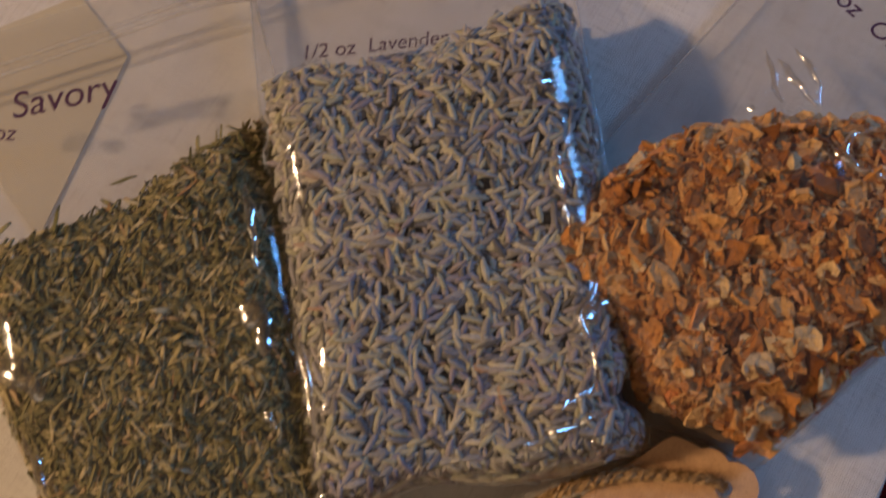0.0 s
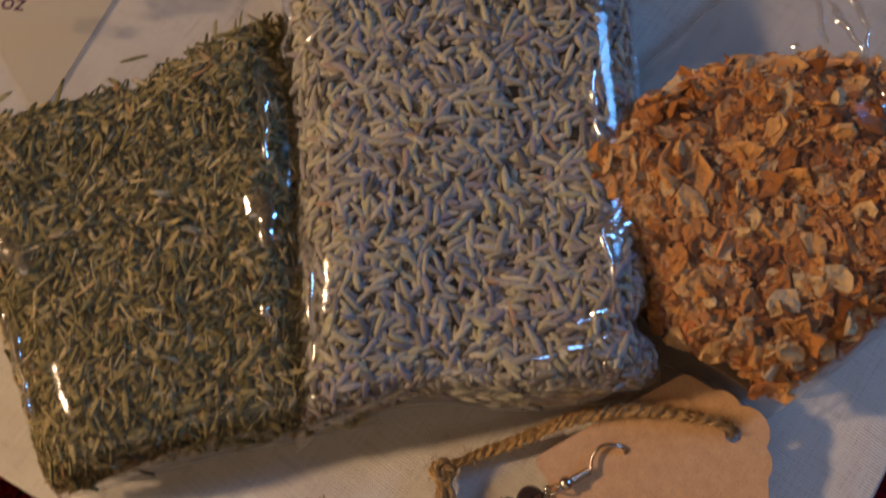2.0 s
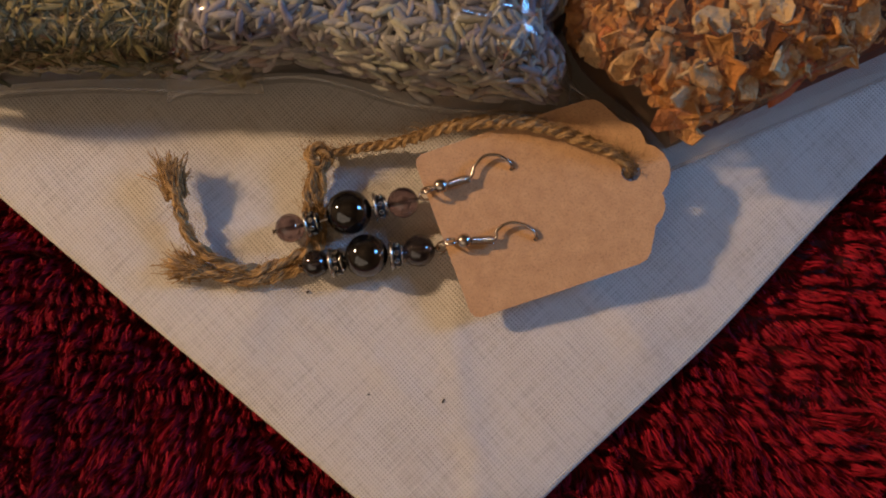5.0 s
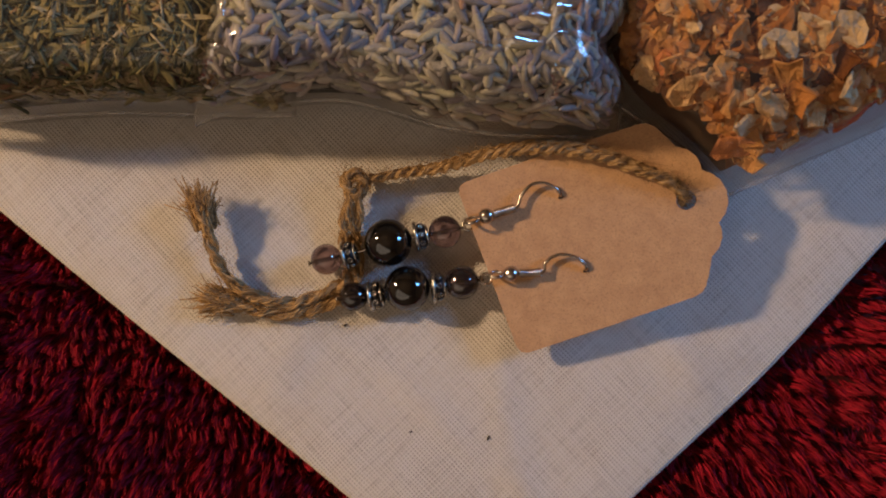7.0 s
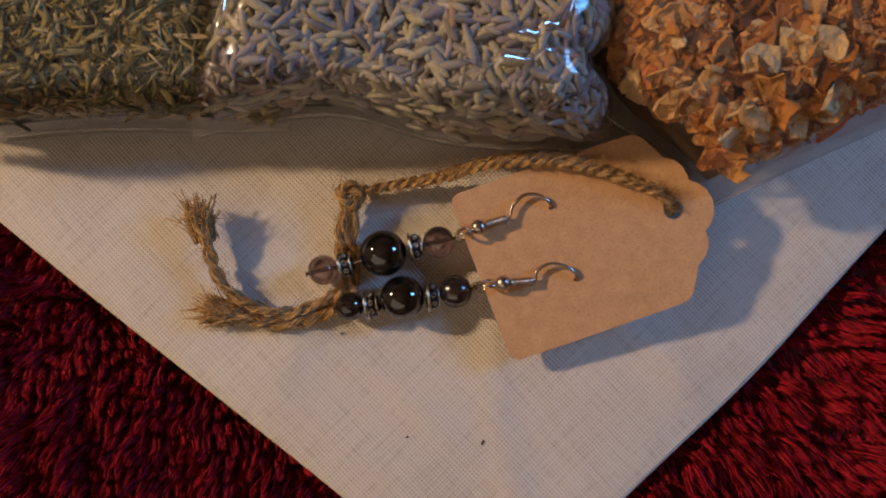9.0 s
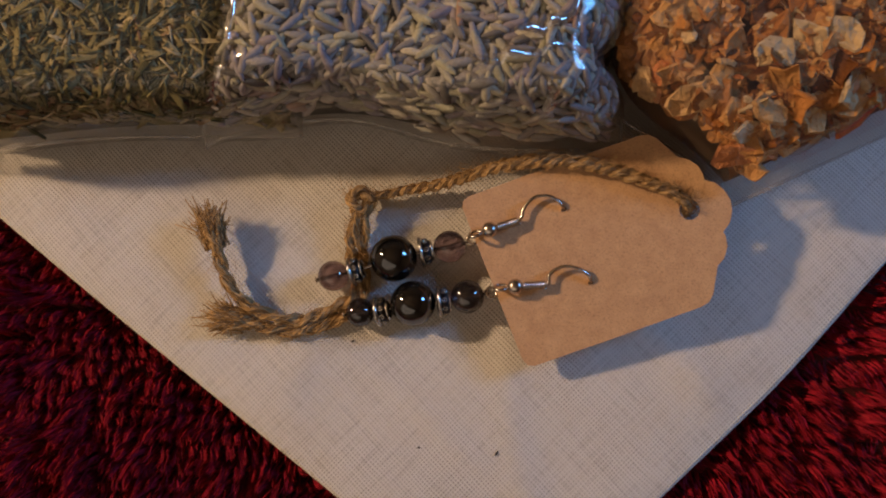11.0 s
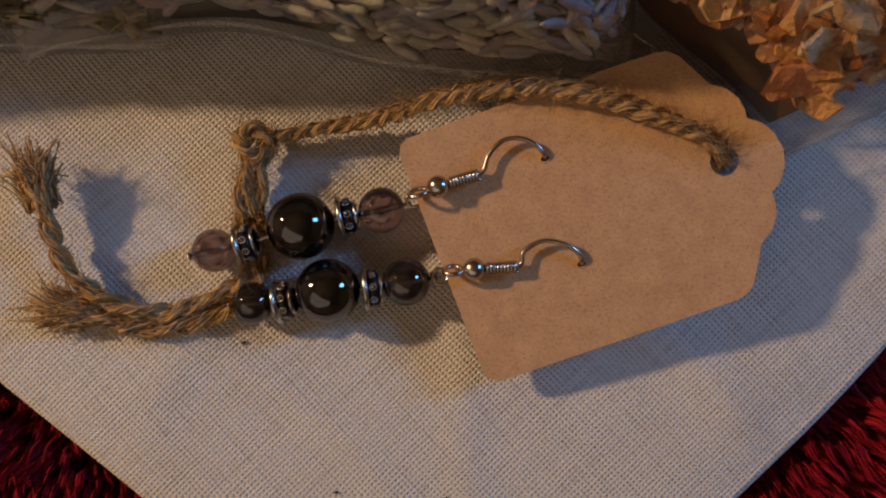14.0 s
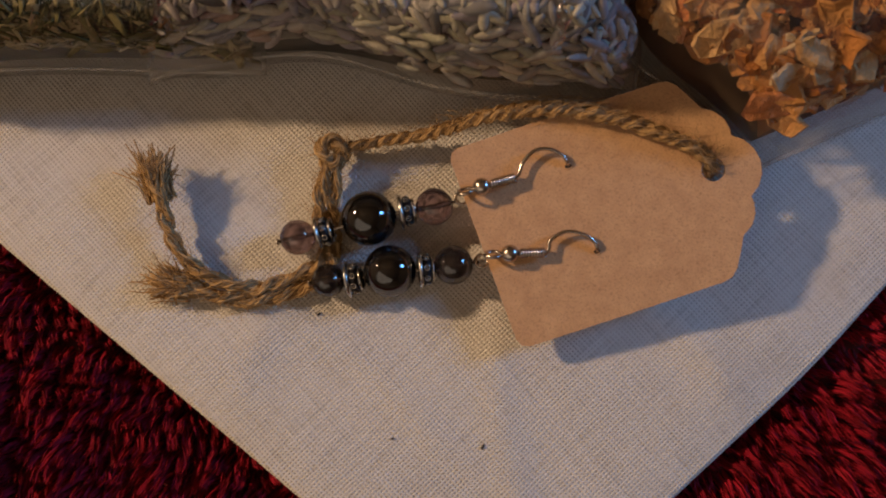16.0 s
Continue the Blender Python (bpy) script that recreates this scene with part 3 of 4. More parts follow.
def writing(body, size, m, parent, bold=0.0):
    """Marker lettering lying on the film; m is its pose in millimetres."""
    cu = bpy.data.curves.new("writing", "FONT")
    cu.body, cu.size, cu.offset, cu.extrude, cu.shear = body, size * MM, bold * MM, 0.05 * MM, 0.15
    tmp = bpy.data.objects.new("writing_tmp", cu)
    scene.collection.objects.link(tmp)
    bpy.context.view_layer.update()
    me = bpy.data.meshes.new_from_object(tmp.evaluated_get(bpy.context.evaluated_depsgraph_get()))
    bpy.data.objects.remove(tmp)
    me.materials.clear()
    me.materials.append(INK)
    me.name = "writing"
    ob = part("writing", me, parent, "hand-lettered words in purple marker")
    ob.matrix_local = m
    return ob


# the tag's corner, its two edge directions and its face
TAG_O = np.array([16.9, 14.3, 4.3])
TAG_U = np.array([0.938, 0.335, 0.088])
TAG_V = np.array([-0.347, 0.933, 0.100])
TAG_N = np.cross(TAG_U, TAG_V)


def off_tag(p):
    """Whether a piece lies clear of the tag, which rests over the peel bag's corner."""
    u, v = (p - TAG_O) @ TAG_U, (p - TAG_O) @ TAG_V
    return u > 45.5 - 0.045 * (v - 15.5) ** 2 or v > 34


rng = np.random.RandomState(7)
SAV = Bag([(-88.0, 51.0), (-22.5, 56.5), (-26.0, 196.0), (-119.0, 190.0)], 4.0, 21.0, lambda s: 0.53 + 0.095 * s + 0.012 * np.sin(9 * s) - 0.03 * np.exp(-((s - 0.02) / 0.06) ** 2), 15.0, 41, (15.0, 8.0), (0.04, 0.97), 0.0, 0.012)
LAV = Bag([(-39.6, 54.4), (34.8, 52.6), (53.5, 188.0), (-26.5, 192.0)], 5.5, 25.0, lambda s: 0.70 + 0.035 * s + 0.012 * np.sin(8 * s + 1), 15.0, 61, (14.0, 8.0), (0.045, 0.972), 5.5, 0.004, lambda s: 3.6 * np.exp(-(((s - 0.34) / 0.19) ** 2)) - 2.2 * np.exp(-s * 22) - 0.8 * np.exp(-(1 - s) * 12))
ORA = Bag([(13.0, 101.0), (52.5, 43.0), (170.0, 99.0), (134.0, 178.0)], 4.5, 25.0, lambda s: 0.57 + 0.07 * np.sin(3.1 * s) - 0.40 * (1 - s) ** 2, 17.0, 81, (14.0, 8.0), (0.11, 0.945), 0.0, 0.02, lambda s: -7.0 * np.exp(-(((s - 0.64) / 0.17) ** 2)))

savory_bag = thing("savory_bag", "clear zip bag of dried savory, hand-lettered, lying on the napkin", "plastic bag", "herb bags")
SAV.film("film", MILKY, savory_bag)
SAV.trims(savory_bag, WELD, 0.875)
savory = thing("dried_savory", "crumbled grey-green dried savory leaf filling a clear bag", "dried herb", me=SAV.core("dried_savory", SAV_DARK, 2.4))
scatter(SAV, [flake_shape(k) for k in range(12)], 9500, 290, SAVORY, "flake", savory, rng, (0.2, 1.7), 0.16, (0.7, 1.25))

lavender_bag = thing("lavender_bag", "clear zip bag of lavender buds overlapping the savory bag", "plastic bag", "herb bags")
LAV.film("film", FILM, lavender_bag)
LAV.trims(lavender_bag, WELD, 0.9)
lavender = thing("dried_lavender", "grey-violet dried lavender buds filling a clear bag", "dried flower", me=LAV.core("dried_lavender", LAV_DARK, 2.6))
scatter(LAV, [bud_shape(k) for k in range(10)], 5200, 290, LAVENDER, "bud", lavender, rng, (0.5, 2.2), 0.15, (0.84, 1.18))

orange_bag = thing("orange_peel_bag", "clear zip bag of dried orange peel, tucked under the lavender bag", "plastic bag", "herb bags")
ORA.film("film", FILM, orange_bag)
ORA.trims(orange_bag, WELD, 0.9)
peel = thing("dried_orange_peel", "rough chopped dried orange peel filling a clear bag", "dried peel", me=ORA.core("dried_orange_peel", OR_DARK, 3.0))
scatter(ORA, [chip_shape(k) for k in range(22)], 4200, 290, ORANGE, "chip", peel, rng, (0.5, 2.8), 0.36, (0.26, 1.08))


# ---- tag ----
def on_tag(u, v, h=0.0):
    return TAG_O + TAG_U * u + TAG_V * v + TAG_N * h


def build_tag():
    half = [(0.0, 31.0 / 2), (0.0, 1.6), (0.5, 0.5), (1.6, 0.0), (18, -0.1), (33.2, 0.0), (34.6, 0.3), (35.7, 1.3), (37.2, 4.0), (38.0, 5.6), (39.6, 6.6), (40.7, 8.2), (41.0, 9.8), (40.9, 10.8), (42.4, 11.9), (43.4, 13.5), (43.8, 15.5)]
    outline = half[1:] + [(u, 31.0 - v) for u, v in reversed(half[1:-1])]
    # the cut is not quite square
    outline = [(u + (0.4 + 1.2 * (1 - v / 31.0)) * (u < 2), v - 0.6 * (v < 3) * (1 - u / 36.0)) for u, v in outline]
    hole_c, hole_r, sides = (36.9, 16.2), 1.75, 28
    bm = bmesh.new()
    outer = [bm.verts.new(Vector(on_tag(u, v)) * MM) for u, v in outline]
    ring = [bm.verts.new(Vector(on_tag(hole_c[0] + hole_r * math.cos(q), hole_c[1] + hole_r * math.sin(q))) * MM) for q in np.linspace(0, 2 * math.pi, sides, endpoint=False)]
    edges = [bm.edges.new((outer[k], outer[(k + 1) % len(outer)])) for k in range(len(outer))]
    edges += [bm.edges.new((ring[k], ring[(k + 1) % sides])) for k in range(sides)]
    bmesh.ops.triangle_fill(bm, edges=edges, use_beauty=True)
    bmesh.ops.recalc_face_normals(bm, faces=bm.faces[:])
    top = bm.faces[:]
    ext = bmesh.ops.extrude_face_region(bm, geom=top)
    for g in ext["geom"]:
        if isinstance(g, bmesh.types.BMVert):
            g.co -= Vector(TAG_N) * 0.55 * MM
    bmesh.ops.recalc_face_normals(bm, faces=bm.faces[:])
    me = bpy.data.meshes.new("gift_tag")
    bm.to_mesh(me)
    bm.free()
    me.materials.append(KRAFT)
    return thing("gift_tag", "brown kraft card tag with a scalloped end and punched hole", "gift tag", me=me)


gift_tag = build_tag()


def pierce(u, v):
    """A small torn slit where an ear wire goes through the card."""
    rim = [on_tag(u + 0.62 * math.cos(q), v + 0.42 * math.sin(q), 0.05) for q in np.linspace(0, 2 * math.pi, 15)]
    # a dark disc on the card's face stands for the shade inside
    shade_disc = [on_tag(u + 0.5 * math.cos(q), v + 0.33 * math.sin(q), 0.03) for q in np.linspace(0, 2 * math.pi, 14, endpoint=False)]
    v1, f1 = tube(rim, 0.09, 6)
    lip = part("slit", mesh_mm("slit", v1, f1, KRAFT), gift_tag, "torn slit in the card round an ear wire")
    part("slit_shade", mesh_mm("slit_shade", shade_disc, [tuple(range(14))], LINT_AND_SLIT), lip)


pierce(16.9, 23.3)
pierce(17.0, 9.9)


# ---- twine ----
def cord(points, radius, pitch, plies=2, steps=16, fade=0.0):
    """Plied strands twisted along a line; fade thins them to the end."""
    line = spline(points, steps)
    step = np.linalg.norm(np.diff(line, axis=0), axis=1)
    along = np.r_[0, np.cumsum(step)]
    tang = np.gradient(line, axis=0)
    tang /= np.linalg.norm(tang, axis=1)[:, None]
    side = np.cross(tang, (0.05, 0.1, 1.0))
    side /= np.linalg.norm(side, axis=1)[:, None]
    up = np.cross(side, tang)
    out = []
    r = np.random.RandomState(int(abs(points[0][0]) * 100) + len(points))
    for k in range(plies):
        q = 2 * math.pi * (along / pitch + k / plies) + 0.5 * np.sin(along * 0.7 + k)
        off = radius * 0.52 * (np.cos(q)[:, None] * side + np.sin(q)[:, None] * up)
        # each ply is a bundle of fibres that wander inside it
        out.append(tube(line + off, radius * 0.42, 7))
        for m in range(15):
            ang, rad0 = r.uniform(0, 2 * math.pi), radius * r.uniform(0.36, 0.62)
            w = ang + 2 * math.pi * along / (pitch * r.uniform(1.6, 3.0)) + 0.5 * np.sin(along * r.uniform(0.8, 2.0) + ang)
            rr = rad0 * (1 + 0.18 * np.sin(along * r.uniform(0.9, 2.4) + 3 * ang))
            fib = line + off + rr[:, None] * (np.cos(w)[:, None] * side + np.sin(w)[:, None] * up)
            out.append(tube(fib, radius * r.uniform(0.11, 0.2) * (1 + 0.25 * np.sin(along * 2.3 + ang)), 5))
    return line, out


def hairs(line, radius, count, reach, rng, thick=0.045, along=0.6):
    """Loose fibres that stand off a cord."""
    out = []
    tang = np.gradient(line, axis=0)
    for _ in range(count):
        k = rng.randint(len(line))
        t = tang[k] / (np.linalg.norm(tang[k]) + 1e-9)
        d = rng.normal(0, 1, 3)
        d[2] = abs(d[2]) * 0.8
        d = d / np.linalg.norm(d)
        p0 = line[k] + d * radius * 0.8
        go = t * rng.choice([-1, 1]) * along + d * rng.uniform(0.3, 1.0)
        n = rng.uniform(0.4, 1.0) * reach
        p1 = p0 + go * n * 0.5 + rng.normal(0, 0.12, 3) * n
        p2 = p0 + go * n + rng.normal(0, 0.25, 3) * n
        for p in (p1, p2):
            p[2] = max(p[2], 0.2)
        out.append(tube([p0, p1, p2], [thick, thick * 0.8, thick * 0.4], 3))
    return out


def fray(at, toward, count, length, spread, rng):
    out = []
    toward = np.asarray(toward, float) / np.linalg.norm(toward)
    for _ in range(count):
        d = toward + rng.normal(0, spread, 3) * (1, 1, 0.6)
        p0 = np.asarray(at) + rng.normal(0, 0.4, 3) + np.cross(toward, (0, 0, 1.0)) * rng.normal(0, 0.7) - toward * rng.uniform(1.0, 3.5)
        n = length * rng.uniform(0.6, 1.15)
        bend = rng.normal(0, 0.22, 3)
        p1, p2 = p0 + toward * n * 0.5 + (d - toward) * n * 0.25, p0 + (d + bend * 0.5) * n
        for p in (p0, p1, p2):
            p[2] = max(p[2], 0.2)
        out.append(tube(spline([p0, p1, p2], 3), np.linspace(0.17, 0.08, 7) * rng.uniform(0.6, 1.3), 4))
    return out


def build_twine():
    r = np.random.RandomState(19)
    twine = thing("jute_twine", "looped natural jute twine, knotted, with two frayed ends", "twine")
    loop = [(-11.1, 44.0, 3.4), (-8.0, 44.8, 3.0), (-4.4, 45.6, 2.8), (0.5, 46.2, 3.4), (5.7, 47.0, 5.0), (10.5, 48.3, 7.2), (15.8, 49.2, 8.8), (21, 49.4, 10.0), (26.2, 49.2, 10.6), (31.5, 48.1, 10.8), (37, 46.4, 10.8), (42, 44.6, 10.3), (45.0, 43.0, 9.4), (45.8, 42.3, 8.0), (46.0, 41.8, 6.2)]
    back = [(-10.2, 44.6, 2.2), (-6, 45.6, 1.6), (0.5, 47.0, 2.4), (6, 48.0, 4.0), (11, 49.3, 6.2), (16.5, 50.4, 7.8), (22, 50.6, 9.2), (28, 50.0, 10.2), (34, 48.3, 10.5), (40, 46.1, 10.4), (44.0, 44.6, 9.8), (46.2, 42.6, 8.2), (46.4, 42.0, 5.4)]
    tail_a = [(-11.9, 42.6, 3.2), (-12.7, 38.5, 2.6), (-13.1, 34.0, 1.6), (-11.6, 29.8, 1.3), (-12.8, 26.2, 1.3), (-17.4, 23.6, 1.3), (-22.0, 22.0, 1.5), (-26.5, 22.6, 1.9), (-31.0, 24.4, 2.3), (-34.2, 27.2, 2.8), (-36.2, 31.4, 3.5), (-37.3, 35.6, 4.3), (-38.8, 39.4, 5.0)]
    tail_b = [(-10.7, 42.4, 2.6), (-10.9, 38.0, 2.2), (-11.2, 34.4, 1.4), (-10.4, 29.6, 1.1), (-11.4, 25.4, 1.2), (-16.0, 21.8, 1.2), (-21.5, 20.2, 1.2), (-26.5, 20.3, 1.3), (-31.0, 21.2, 1.4), (-34.6, 22.0, 1.6)]
    for name, pts, rad, pitch in (("loop_strand", loop, 0.78, 4.6), ("loop_strand", back, 0.72, 4.4), ("tail", tail_a, 1.05, 9.5), ("tail", tail_b, 1.0, 9.0)):
        line, strands = cord(pts, rad, pitch)
        strands += hairs(line, rad, 420, 3.0, r, 0.048)
        v, f = join_parts(strands)
        part(name, mesh_mm(name, v, f, JUTE), twine)
    # overhand knot: a short cord wound on itself
    q = np.linspace(0, 4.4 * math.pi, 26)
    kn = np.stack([-11.4 + 1.6 * np.cos(q) * (1 + 0.12 * np.sin(3 * q)), 43.6 + 1.6 * np.sin(q) * (1 - 0.1 * np.cos(2 * q)), 2.9 + 1.3 * np.sin(0.75 * q + 0.4)], 1)
    line, strands = cord(kn, 0.95, 5.0, steps=5)
    strands += hairs(line, 1.0, 200, 3.2, r, 0.05, 0.3)
    v, f = join_parts(strands)
    part("knot", mesh_mm("knot", v, f, JUTE), twine, "tight overhand knot of jute")
    for at, to in (((-38.0, 37.8, 4.4), (-0.35, 1, 0.1)), ((-34.4, 22.0, 1.6), (-1, 0.08, 0.0))):
        v, f = join_parts(fray(at, to, 420, 4.8, 0.26, r))
        part("frayed_end", mesh_mm("frayed_end", v, f, JUTE), twine, "loose frayed jute fibres")


build_twine()


# ---- earrings ----
def ball_profile(radius, hole=0.35, n=17):
    return [(-radius * math.cos(a), max(radius * math.sin(a), hole)) for a in np.linspace(0.0, math.pi, n)]


def build_earring(label, beads, hook, wire_start, seed):
    """beads: along the drop, (kind, x, y, z, size); hook: points of the ear wire after the coil."""
    ring = thing("earring", label, "earring", "pair of earrings")
    pts = np.array([b[1:4] for b in beads], float)
    axis = pts[-1] - pts[0]
    axis /= np.linalg.norm(axis)
    for k, (kind, x, y, z, size) in enumerate(beads):
        c = (x, y, z)
        local = pts[min(k + 1, len(pts) - 1)] - pts[max(k - 1, 0)]
        local /= np.linalg.norm(local)
        if kind == "spacer":
            body = [(-0.75, 0.5), (-0.75, size * 0.80), (-0.45, size * 0.98), (0.0, size), (0.45, size * 0.98), (0.75, size * 0.80), (0.75, 0.5)]
            v, f = lathe([(h, r_ * 0.93) for h, r_ in body], local, c, 30)
            sp = part("spacer", mesh_mm("spacer", v, f, PATINA), ring, "antique silver spacer with dark stamped rings")
            for h, big, thick in ((-0.95, 1.04, 0.34), (0.95, 0.72, 0.24)):
                prof = [(h + thick * math.cos(a), size * big + thick * math.sin(a)) for a in np.linspace(0, 2 * math.pi, 9)]
                v, f = lathe(prof, local, c, 30)
                part("rim", mesh_mm("rim", v, f, SILVER), sp, "worn bright silver rim")
            a1 = np.cross(local, (0, 0, 1.0))
            a1 /= np.linalg.norm(a1)
            b1 = np.cross(a1, local)
            for s in range(9):
                q = 2 * math.pi * s / 9 + 0.3 * k
                d = math.cos(q) * a1 + math.sin(q) * b1
                e = np.cross(d, local)
                cc = np.asarray(c) + d * size * 0.94
                v, f = join_parts([tube([cc + 0.40 * (math.cos(w) * local + math.sin(w) * e) for w in np.linspace(0, 2 * math.pi, 12)], 0.11, 5), tube([cc + d * -0.06, cc + d * 0.1], 0.13, 6)])
                part("stamped_ring", mesh_mm("stamped_ring", v, f, SILVER), sp)
        else:
            v, f = lathe(ball_profile(size), local, c, 40)
            mat, text = {"big": (HEMATITE, "polished black mirror-bright round bead"), "clear": (SMOKE, "smoky purple see-through glass bead"), "dark": (SMOKE_DARK, "dark smoky glass bead")}[kind]
            part("bead", mesh_mm("bead", v, f, mat), ring, text)
    # the pin through the beads, ending in a loop
    start, end = pts[0] - axis * (beads[0][4] + 0.35), pts[-1] + axis * (beads[-1][4] + 0.9)
    loop_c = wire_start
    side = np.cross(axis, (0, 0, 1.0))
    side /= np.linalg.norm(side)
    q = np.linspace(-math.pi, 1.1 * math.pi, 18)
    eye = [loop_c + 0.95 * (np.cos(w) * axis + np.sin(w) * side) + np.array([0, 0, 0.15 * w / 3]) for w in q]
    v, f = join_parts([tube([start, *pts, end, *eye], 0.26, 7), tube([start - axis * 0.15, start + axis * 0.1], 0.55, 8)])
    part("eye_pin", mesh_mm("eye_pin", v, f, STEEL), ring, "thin steel pin bent into a loop")
    h = np.array(hook["wire"], float)
    ball, coil_end = np.array(hook["ball"], float), np.array(hook["coil"], float)
    ax2 = coil_end - ball
    ax2 /= np.linalg.norm(ax2)
    s2 = np.cross(ax2, (0, 0, 1.0))
    s2 /= np.linalg.norm(s2)
    eye_c = ball - ax2 * 2.5
    eye2 = [eye_c + 1.1 * (np.cos(w) * ax2 + np.sin(w) * (0.5 * s2 + 0.85 * np.array([0, 0, 1.0]))) for w in np.linspace(0, 2 * math.pi, 18)]
    line = spline([eye_c + ax2 * 1.1, ball, coil_end, *h], 8)
    v, f = join_parts([tube(eye2, 0.30, 7), tube(line, 0.31, 8)])
    wire = part("ear_wire", mesh_mm("ear_wire", v, f, STEEL), ring, "steel fish-hook ear wire pushed through the card")
    v, f = lathe(ball_profile(1.38, 0.3), ax2, ball, 24)
    part("ball", mesh_mm("ball", v, f, STEEL), wire)
    turns, base = 9, ball + ax2 * 1.5
    reach = np.linalg.norm(coil_end - base)
    w = np.linspace(0, 2 * math.pi * turns, turns * 10)
    up2 = np.cross(s2, ax2)
    helix = base + ax2 * (w / w[-1] * reach)[:, None] + 0.62 * (np.cos(w)[:, None] * s2 + np.sin(w)[:, None] * up2)
    v, f = tube(helix, 0.21, 6)
    part("coil", mesh_mm("coil", v, f, STEEL), wire, "close-wound steel coil")
    return ring


build_earring(
    "beaded drop earring with smoky glass and black mirror beads", 
    [("clear", -15.9, 30.0, 3.2, 2.75), ("spacer", -11.6, 31.0, 3.7, 2.3), ("big", -5.0, 33.2, 4.3, 4.2), ("spacer", 0.8, 34.6, 3.9, 2.4), ("clear", 4.9, 35.5, 4.0, 2.9)],
    {"ball": on_tag(3.7, 24.2, 1.6), "coil": on_tag(8.8, 24.0, 1.2), "wire": [on_tag(10.6, 25.8, 1.2), on_tag(12.8, 26.9, 1.3), on_tag(15.0, 26.4, 1.2), on_tag(16.4, 25.0, 0.9), on_tag(16.9, 23.8, 0.4), on_tag(16.9, 23.2, -0.8)]},
    np.array([9.0, 36.8, 5.0]), 1)
build_earring(
    "beaded drop earring with dark glass beads on the napkin",
    [("dark", -10.9, 23.6, 2.7, 2.6), ("spacer", -6.7, 24.0, 2.8, 2.4), ("big", -1.4, 25.3, 4.1, 4.0), ("spacer", 4.1, 25.8, 3.2, 2.5), ("dark", 8.2, 26.7, 3.4, 3.0)],
    {"ball": on_tag(4.6, 13.5, 1.5), "coil": on_tag(9.6, 12.1, 1.1), "wire": [on_tag(10.9, 13.6, 1.2), on_tag(13.4, 14.1, 1.3), on_tag(15.8, 12.9, 1.2), on_tag(17.0, 11.3, 0.8), on_tag(17.1, 10.2, 0.3), on_tag(17.0, 9.7, -0.8)]},
    np.array([12.4, 27.4, 4.0]), 2)


# ---- small things ----
def lint(x, y, length, turn):
    d = np.array([math.cos(turn), math.sin(turn), 0]) * length / 2
    z = float(cloth_height(np.array(x), np.array(y))) - 0.2
    v, f = tube([np.array([x, y, z]) - d, np.array([x, y, z + 0.06]), np.array([x, y, z]) + d], [0.12, 0.2, 0.1], 6)
    thing("lint_speck", "tiny dark fleck caught in the napkin weave", "lint", "flecks on the napkin", me=mesh_mm("lint_speck", v, f, LINT_AND_SLIT))


lint(13.8, -0.6, 0.9, 1.2)
lint(0.0, 0.0, 0.5, 0.2)
lint(-12.5, 18.5, 0.6, 0.5)

card = [(-61, 176), (-90, 135.5), (-101, 160), (-112, 190), (-70, 196)]
v = [(x, y, z) for z in (-0.15, 0.12) for x, y in card]
n = len(card)
thing("paper_slip", "plain beige paper slip under the savory bag", "paper", me=mesh_mm("paper_slip", v, [tuple(range(n - 1, -1, -1)), tuple(range(n, 2 * n))] + [(k, (k + 1) % n, (k + 1) % n + n, k + n) for k in range(n)], PAPER, False))

# lettering on the bags
def letter_pose(x, y, z, turn):
    return pose(x * MM, y * MM, z * MM, 0, 0, turn)


writing("Savory", 9.2, letter_pose(-85.0, 159.6, 14.2, -3), savory_bag, 0.0)
writing("1/2 oz", 5.6, letter_pose(-99.2, 158.8, 13.0, -16), savory_bag, 0.0)
writing("1/2 oz  Lavender", 5.0, letter_pose(-17.5, 156.0, 13.6, -9), lavender_bag, 0.0)
writing("1 oz  Orange", 6.2, letter_pose(99.5, 141.0, 14.5, -63), orange_bag, 0.0)

LEAVES = ((-77, 130, 70, 1.25), (-83, 127, 65, 0.9), (-60, 129.5, -30, 0.9), (-43.5, 139, 80, 0.8), (-38, 140, 75, 0.8), (-89, 131, 35, 0.9), (-61, 135, 5, 1.1), (-34, 137, 100, 0.8))
# loose leaves that cling inside the savory bag above the heap
for k, (x, y, turn, size) in enumerate(LEAVES):
    leaf = new("flake", bpy.data.meshes["flake.001"] if k % 2 else bpy.data.meshes["flake.002"])
    leaf.parent = savory
    leaf.matrix_local = pose(x * MM, (y + 2.0) * MM, 17.0 * MM, 0, 0, turn) @ Matrix.Scale(size, 4)

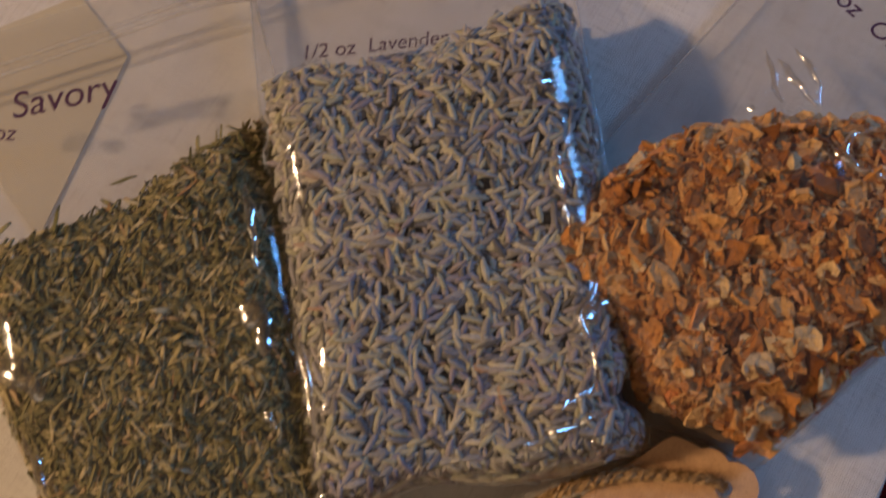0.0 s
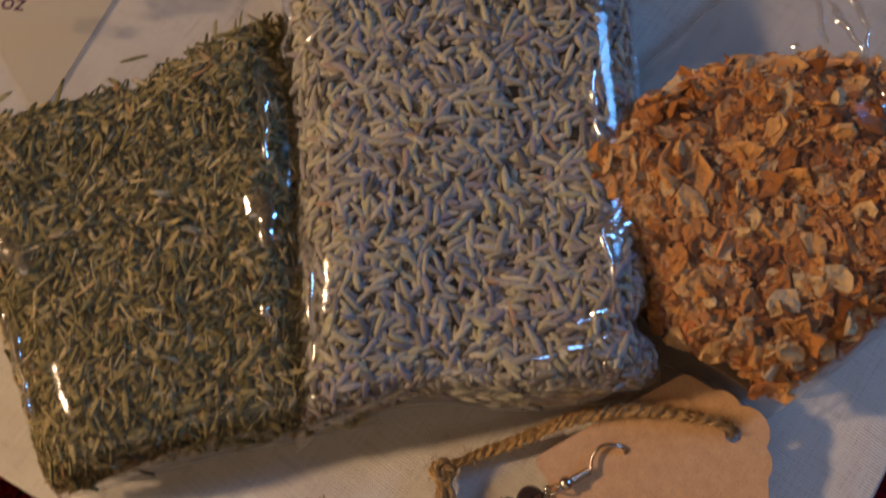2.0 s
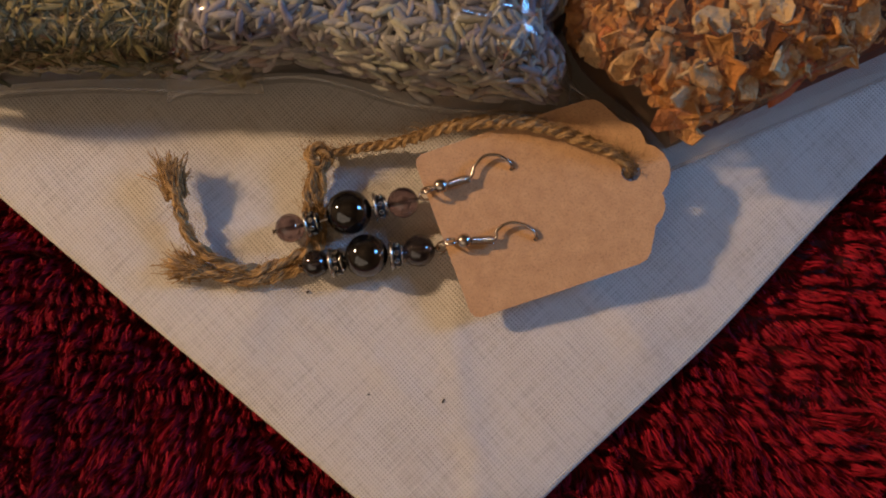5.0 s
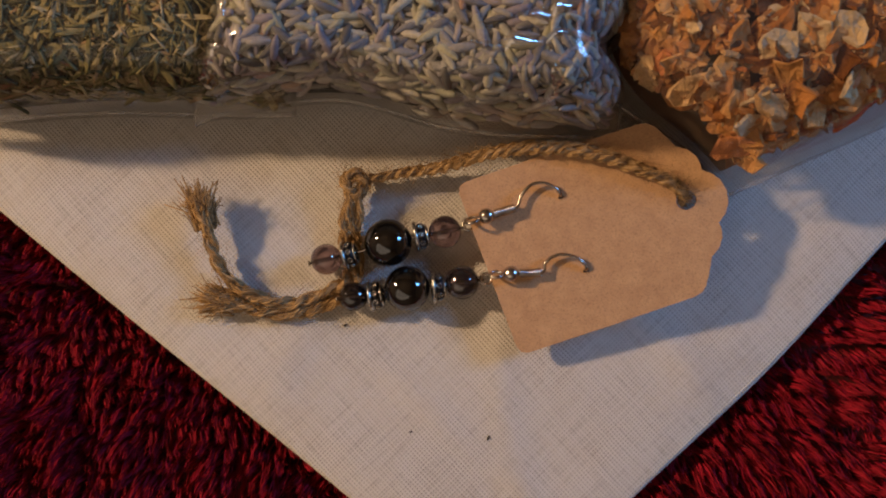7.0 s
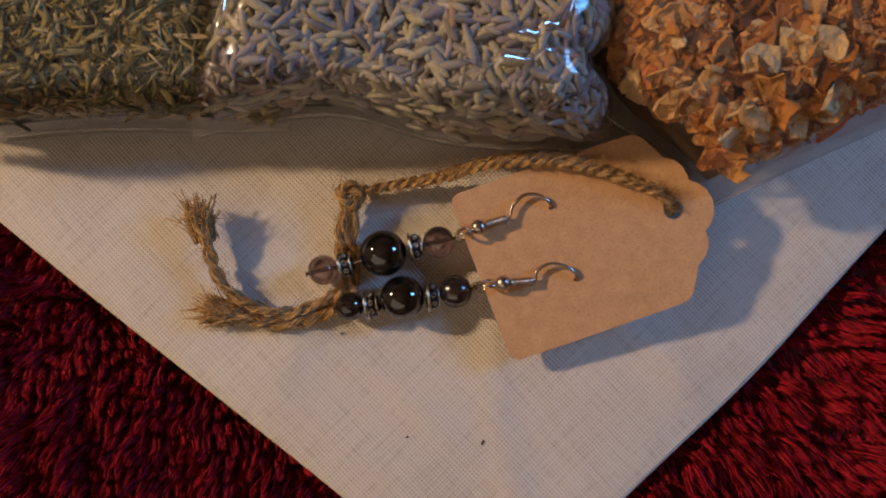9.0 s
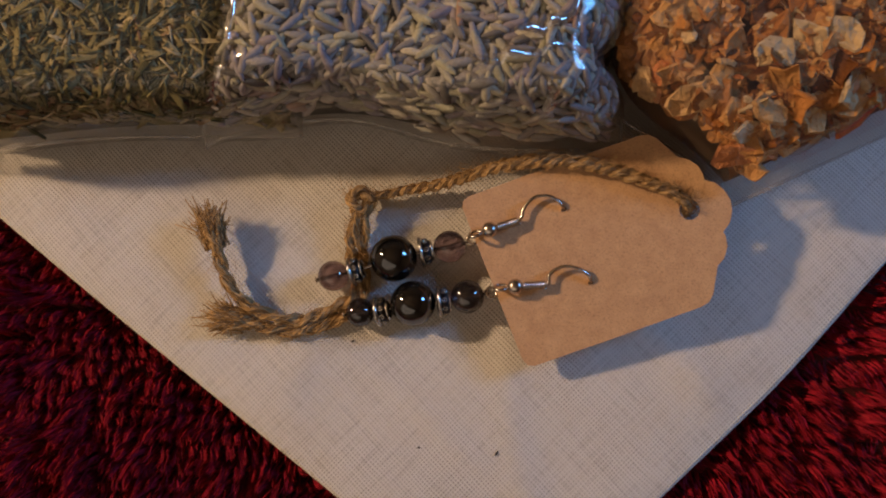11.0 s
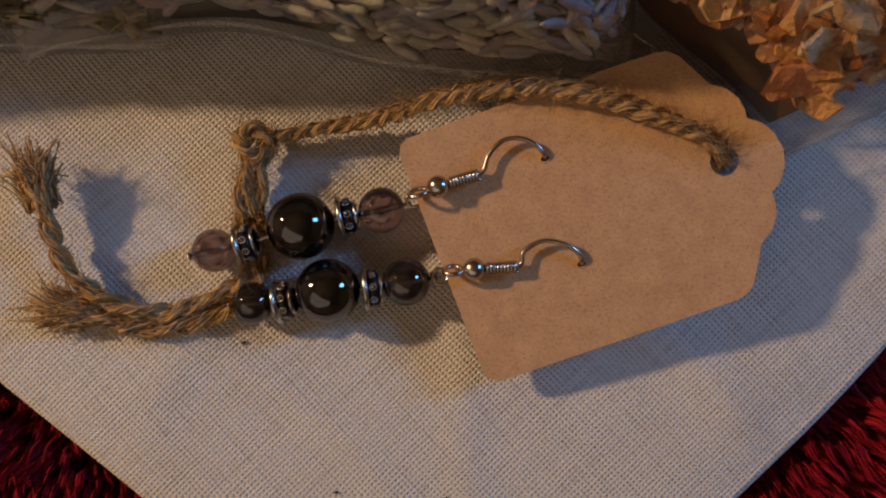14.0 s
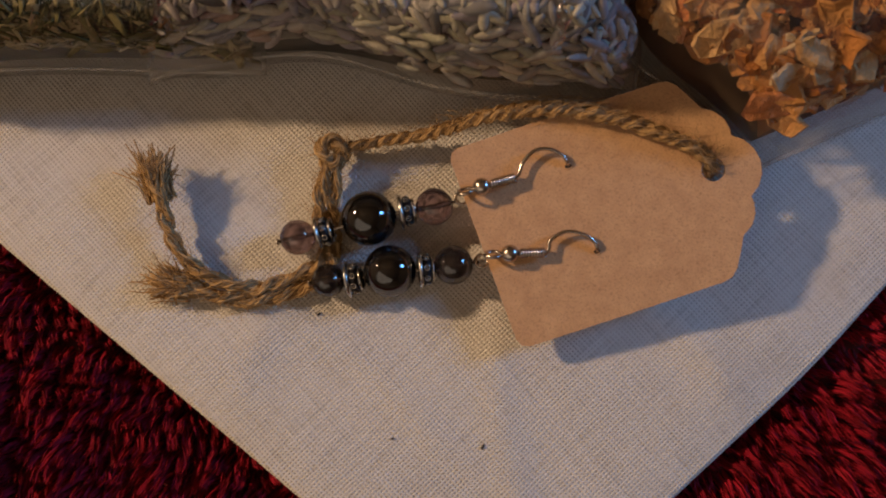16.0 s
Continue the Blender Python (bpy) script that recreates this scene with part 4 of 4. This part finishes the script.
# folds in the film that catch the light
for line, wide, high in (
    (((30.6, 117), (29.3, 108), (28.5, 99)), 0.9, 0.8), 
    (((31.6, 90.5), (28.4, 84.8), (24.8, 81.8), (25.7, 74.2), (23.7, 68.6), (19.6, 66.4)), 0.9, 0.8), (((28.8, 86), (28.0, 82), (25.5, 80.5)), 2.4, 0.9),
     (((20.6, 59), (21.4, 56.5), (20.5, 54.5)), 0.8, 0.7),
    (((-29.9, 102), (-30.0, 85), (-30.4, 73), (-30.7, 66)), 1.1, 0.9), (((-27.2, 129.4), (-22.3, 131.9), (-15.0, 134.0)), 1.0, 0.8), (((-31.6, 127), (-29.5, 134.7), (-26.0, 139)), 1.0, 0.8),
    (((-33.5, 120), (-33.0, 108), (-33.6, 95), (-34.2, 80)), 0.7, 0.7), (((-31, 62), (-33.5, 60), (-36, 57.5)), 1.0, 0.8)):
    LAV.crease(line, wide, high, FOLD, lavender_bag)
for line, wide, pleats, drop in ((((7.6, 61.0), (16.5, 62.0), (27.0, 63.8)), 0.9, 3, 3.3), (((16.5, 66.0), (20.0, 67.0), (24.5, 68.6)), 1.1, 2, 2.2), (((28.0, 131.0), (31.7, 130.6), (35.2, 129.2)), 1.9, 1, 1.7), (((25.5, 81.0), (28.0, 82.0), (30.0, 83.0)), 1.7, 1, 1.2)):
    LAV.crease(line, wide, 0.0, FOLD, lavender_bag, pleats, drop)
for line, wide, high in (
    (((-34.8, 128), (-34.9, 118), (-35.6, 109)), 1.2, 0.9), (((-39.6, 103), (-37.2, 97.5), (-37.5, 91)), 2.6, 0.9), (((-39.4, 80), (-38.3, 76)), 0.9, 0.6),
    (((-92.5, 104.5), (-87.7, 99.8), (-82.8, 94.2)), 3.0, 1.0), (((-97, 124), (-92.4, 118.8), (-89.2, 111.6)), 1.0, 0.8), (((-90, 88), (-87.6, 76), (-85.5, 64)), 1.0, 0.8)):
    SAV.crease(line, wide, high, FOLD, savory_bag)
for line, wide, high in (
    (((85.5, 131), (83.0, 119.5), (81.2, 109.8)), 0.9, 1.0), (((86.9, 127.5), (88.4, 119.8), (89.8, 113.8)), 1.1, 0.9), (((91.6, 129.5), (92.7, 120.5), (90.4, 113.7)), 0.9, 0.9),
    (((85.4, 98.6), (88.7, 102.8), (95.1, 104.0)), 1.0, 0.9), (((84.0, 102.3), (87.2, 96.2), (93, 92.0)), 1.0, 0.9), (((76.5, 118.5), (76.3, 113.8)), 1.0, 0.7),
    (((60, 49.5), (70, 55.5), (82, 62.5)), 0.9, 0.8)):
    ORA.crease(line, wide, high, FOLD, orange_bag)
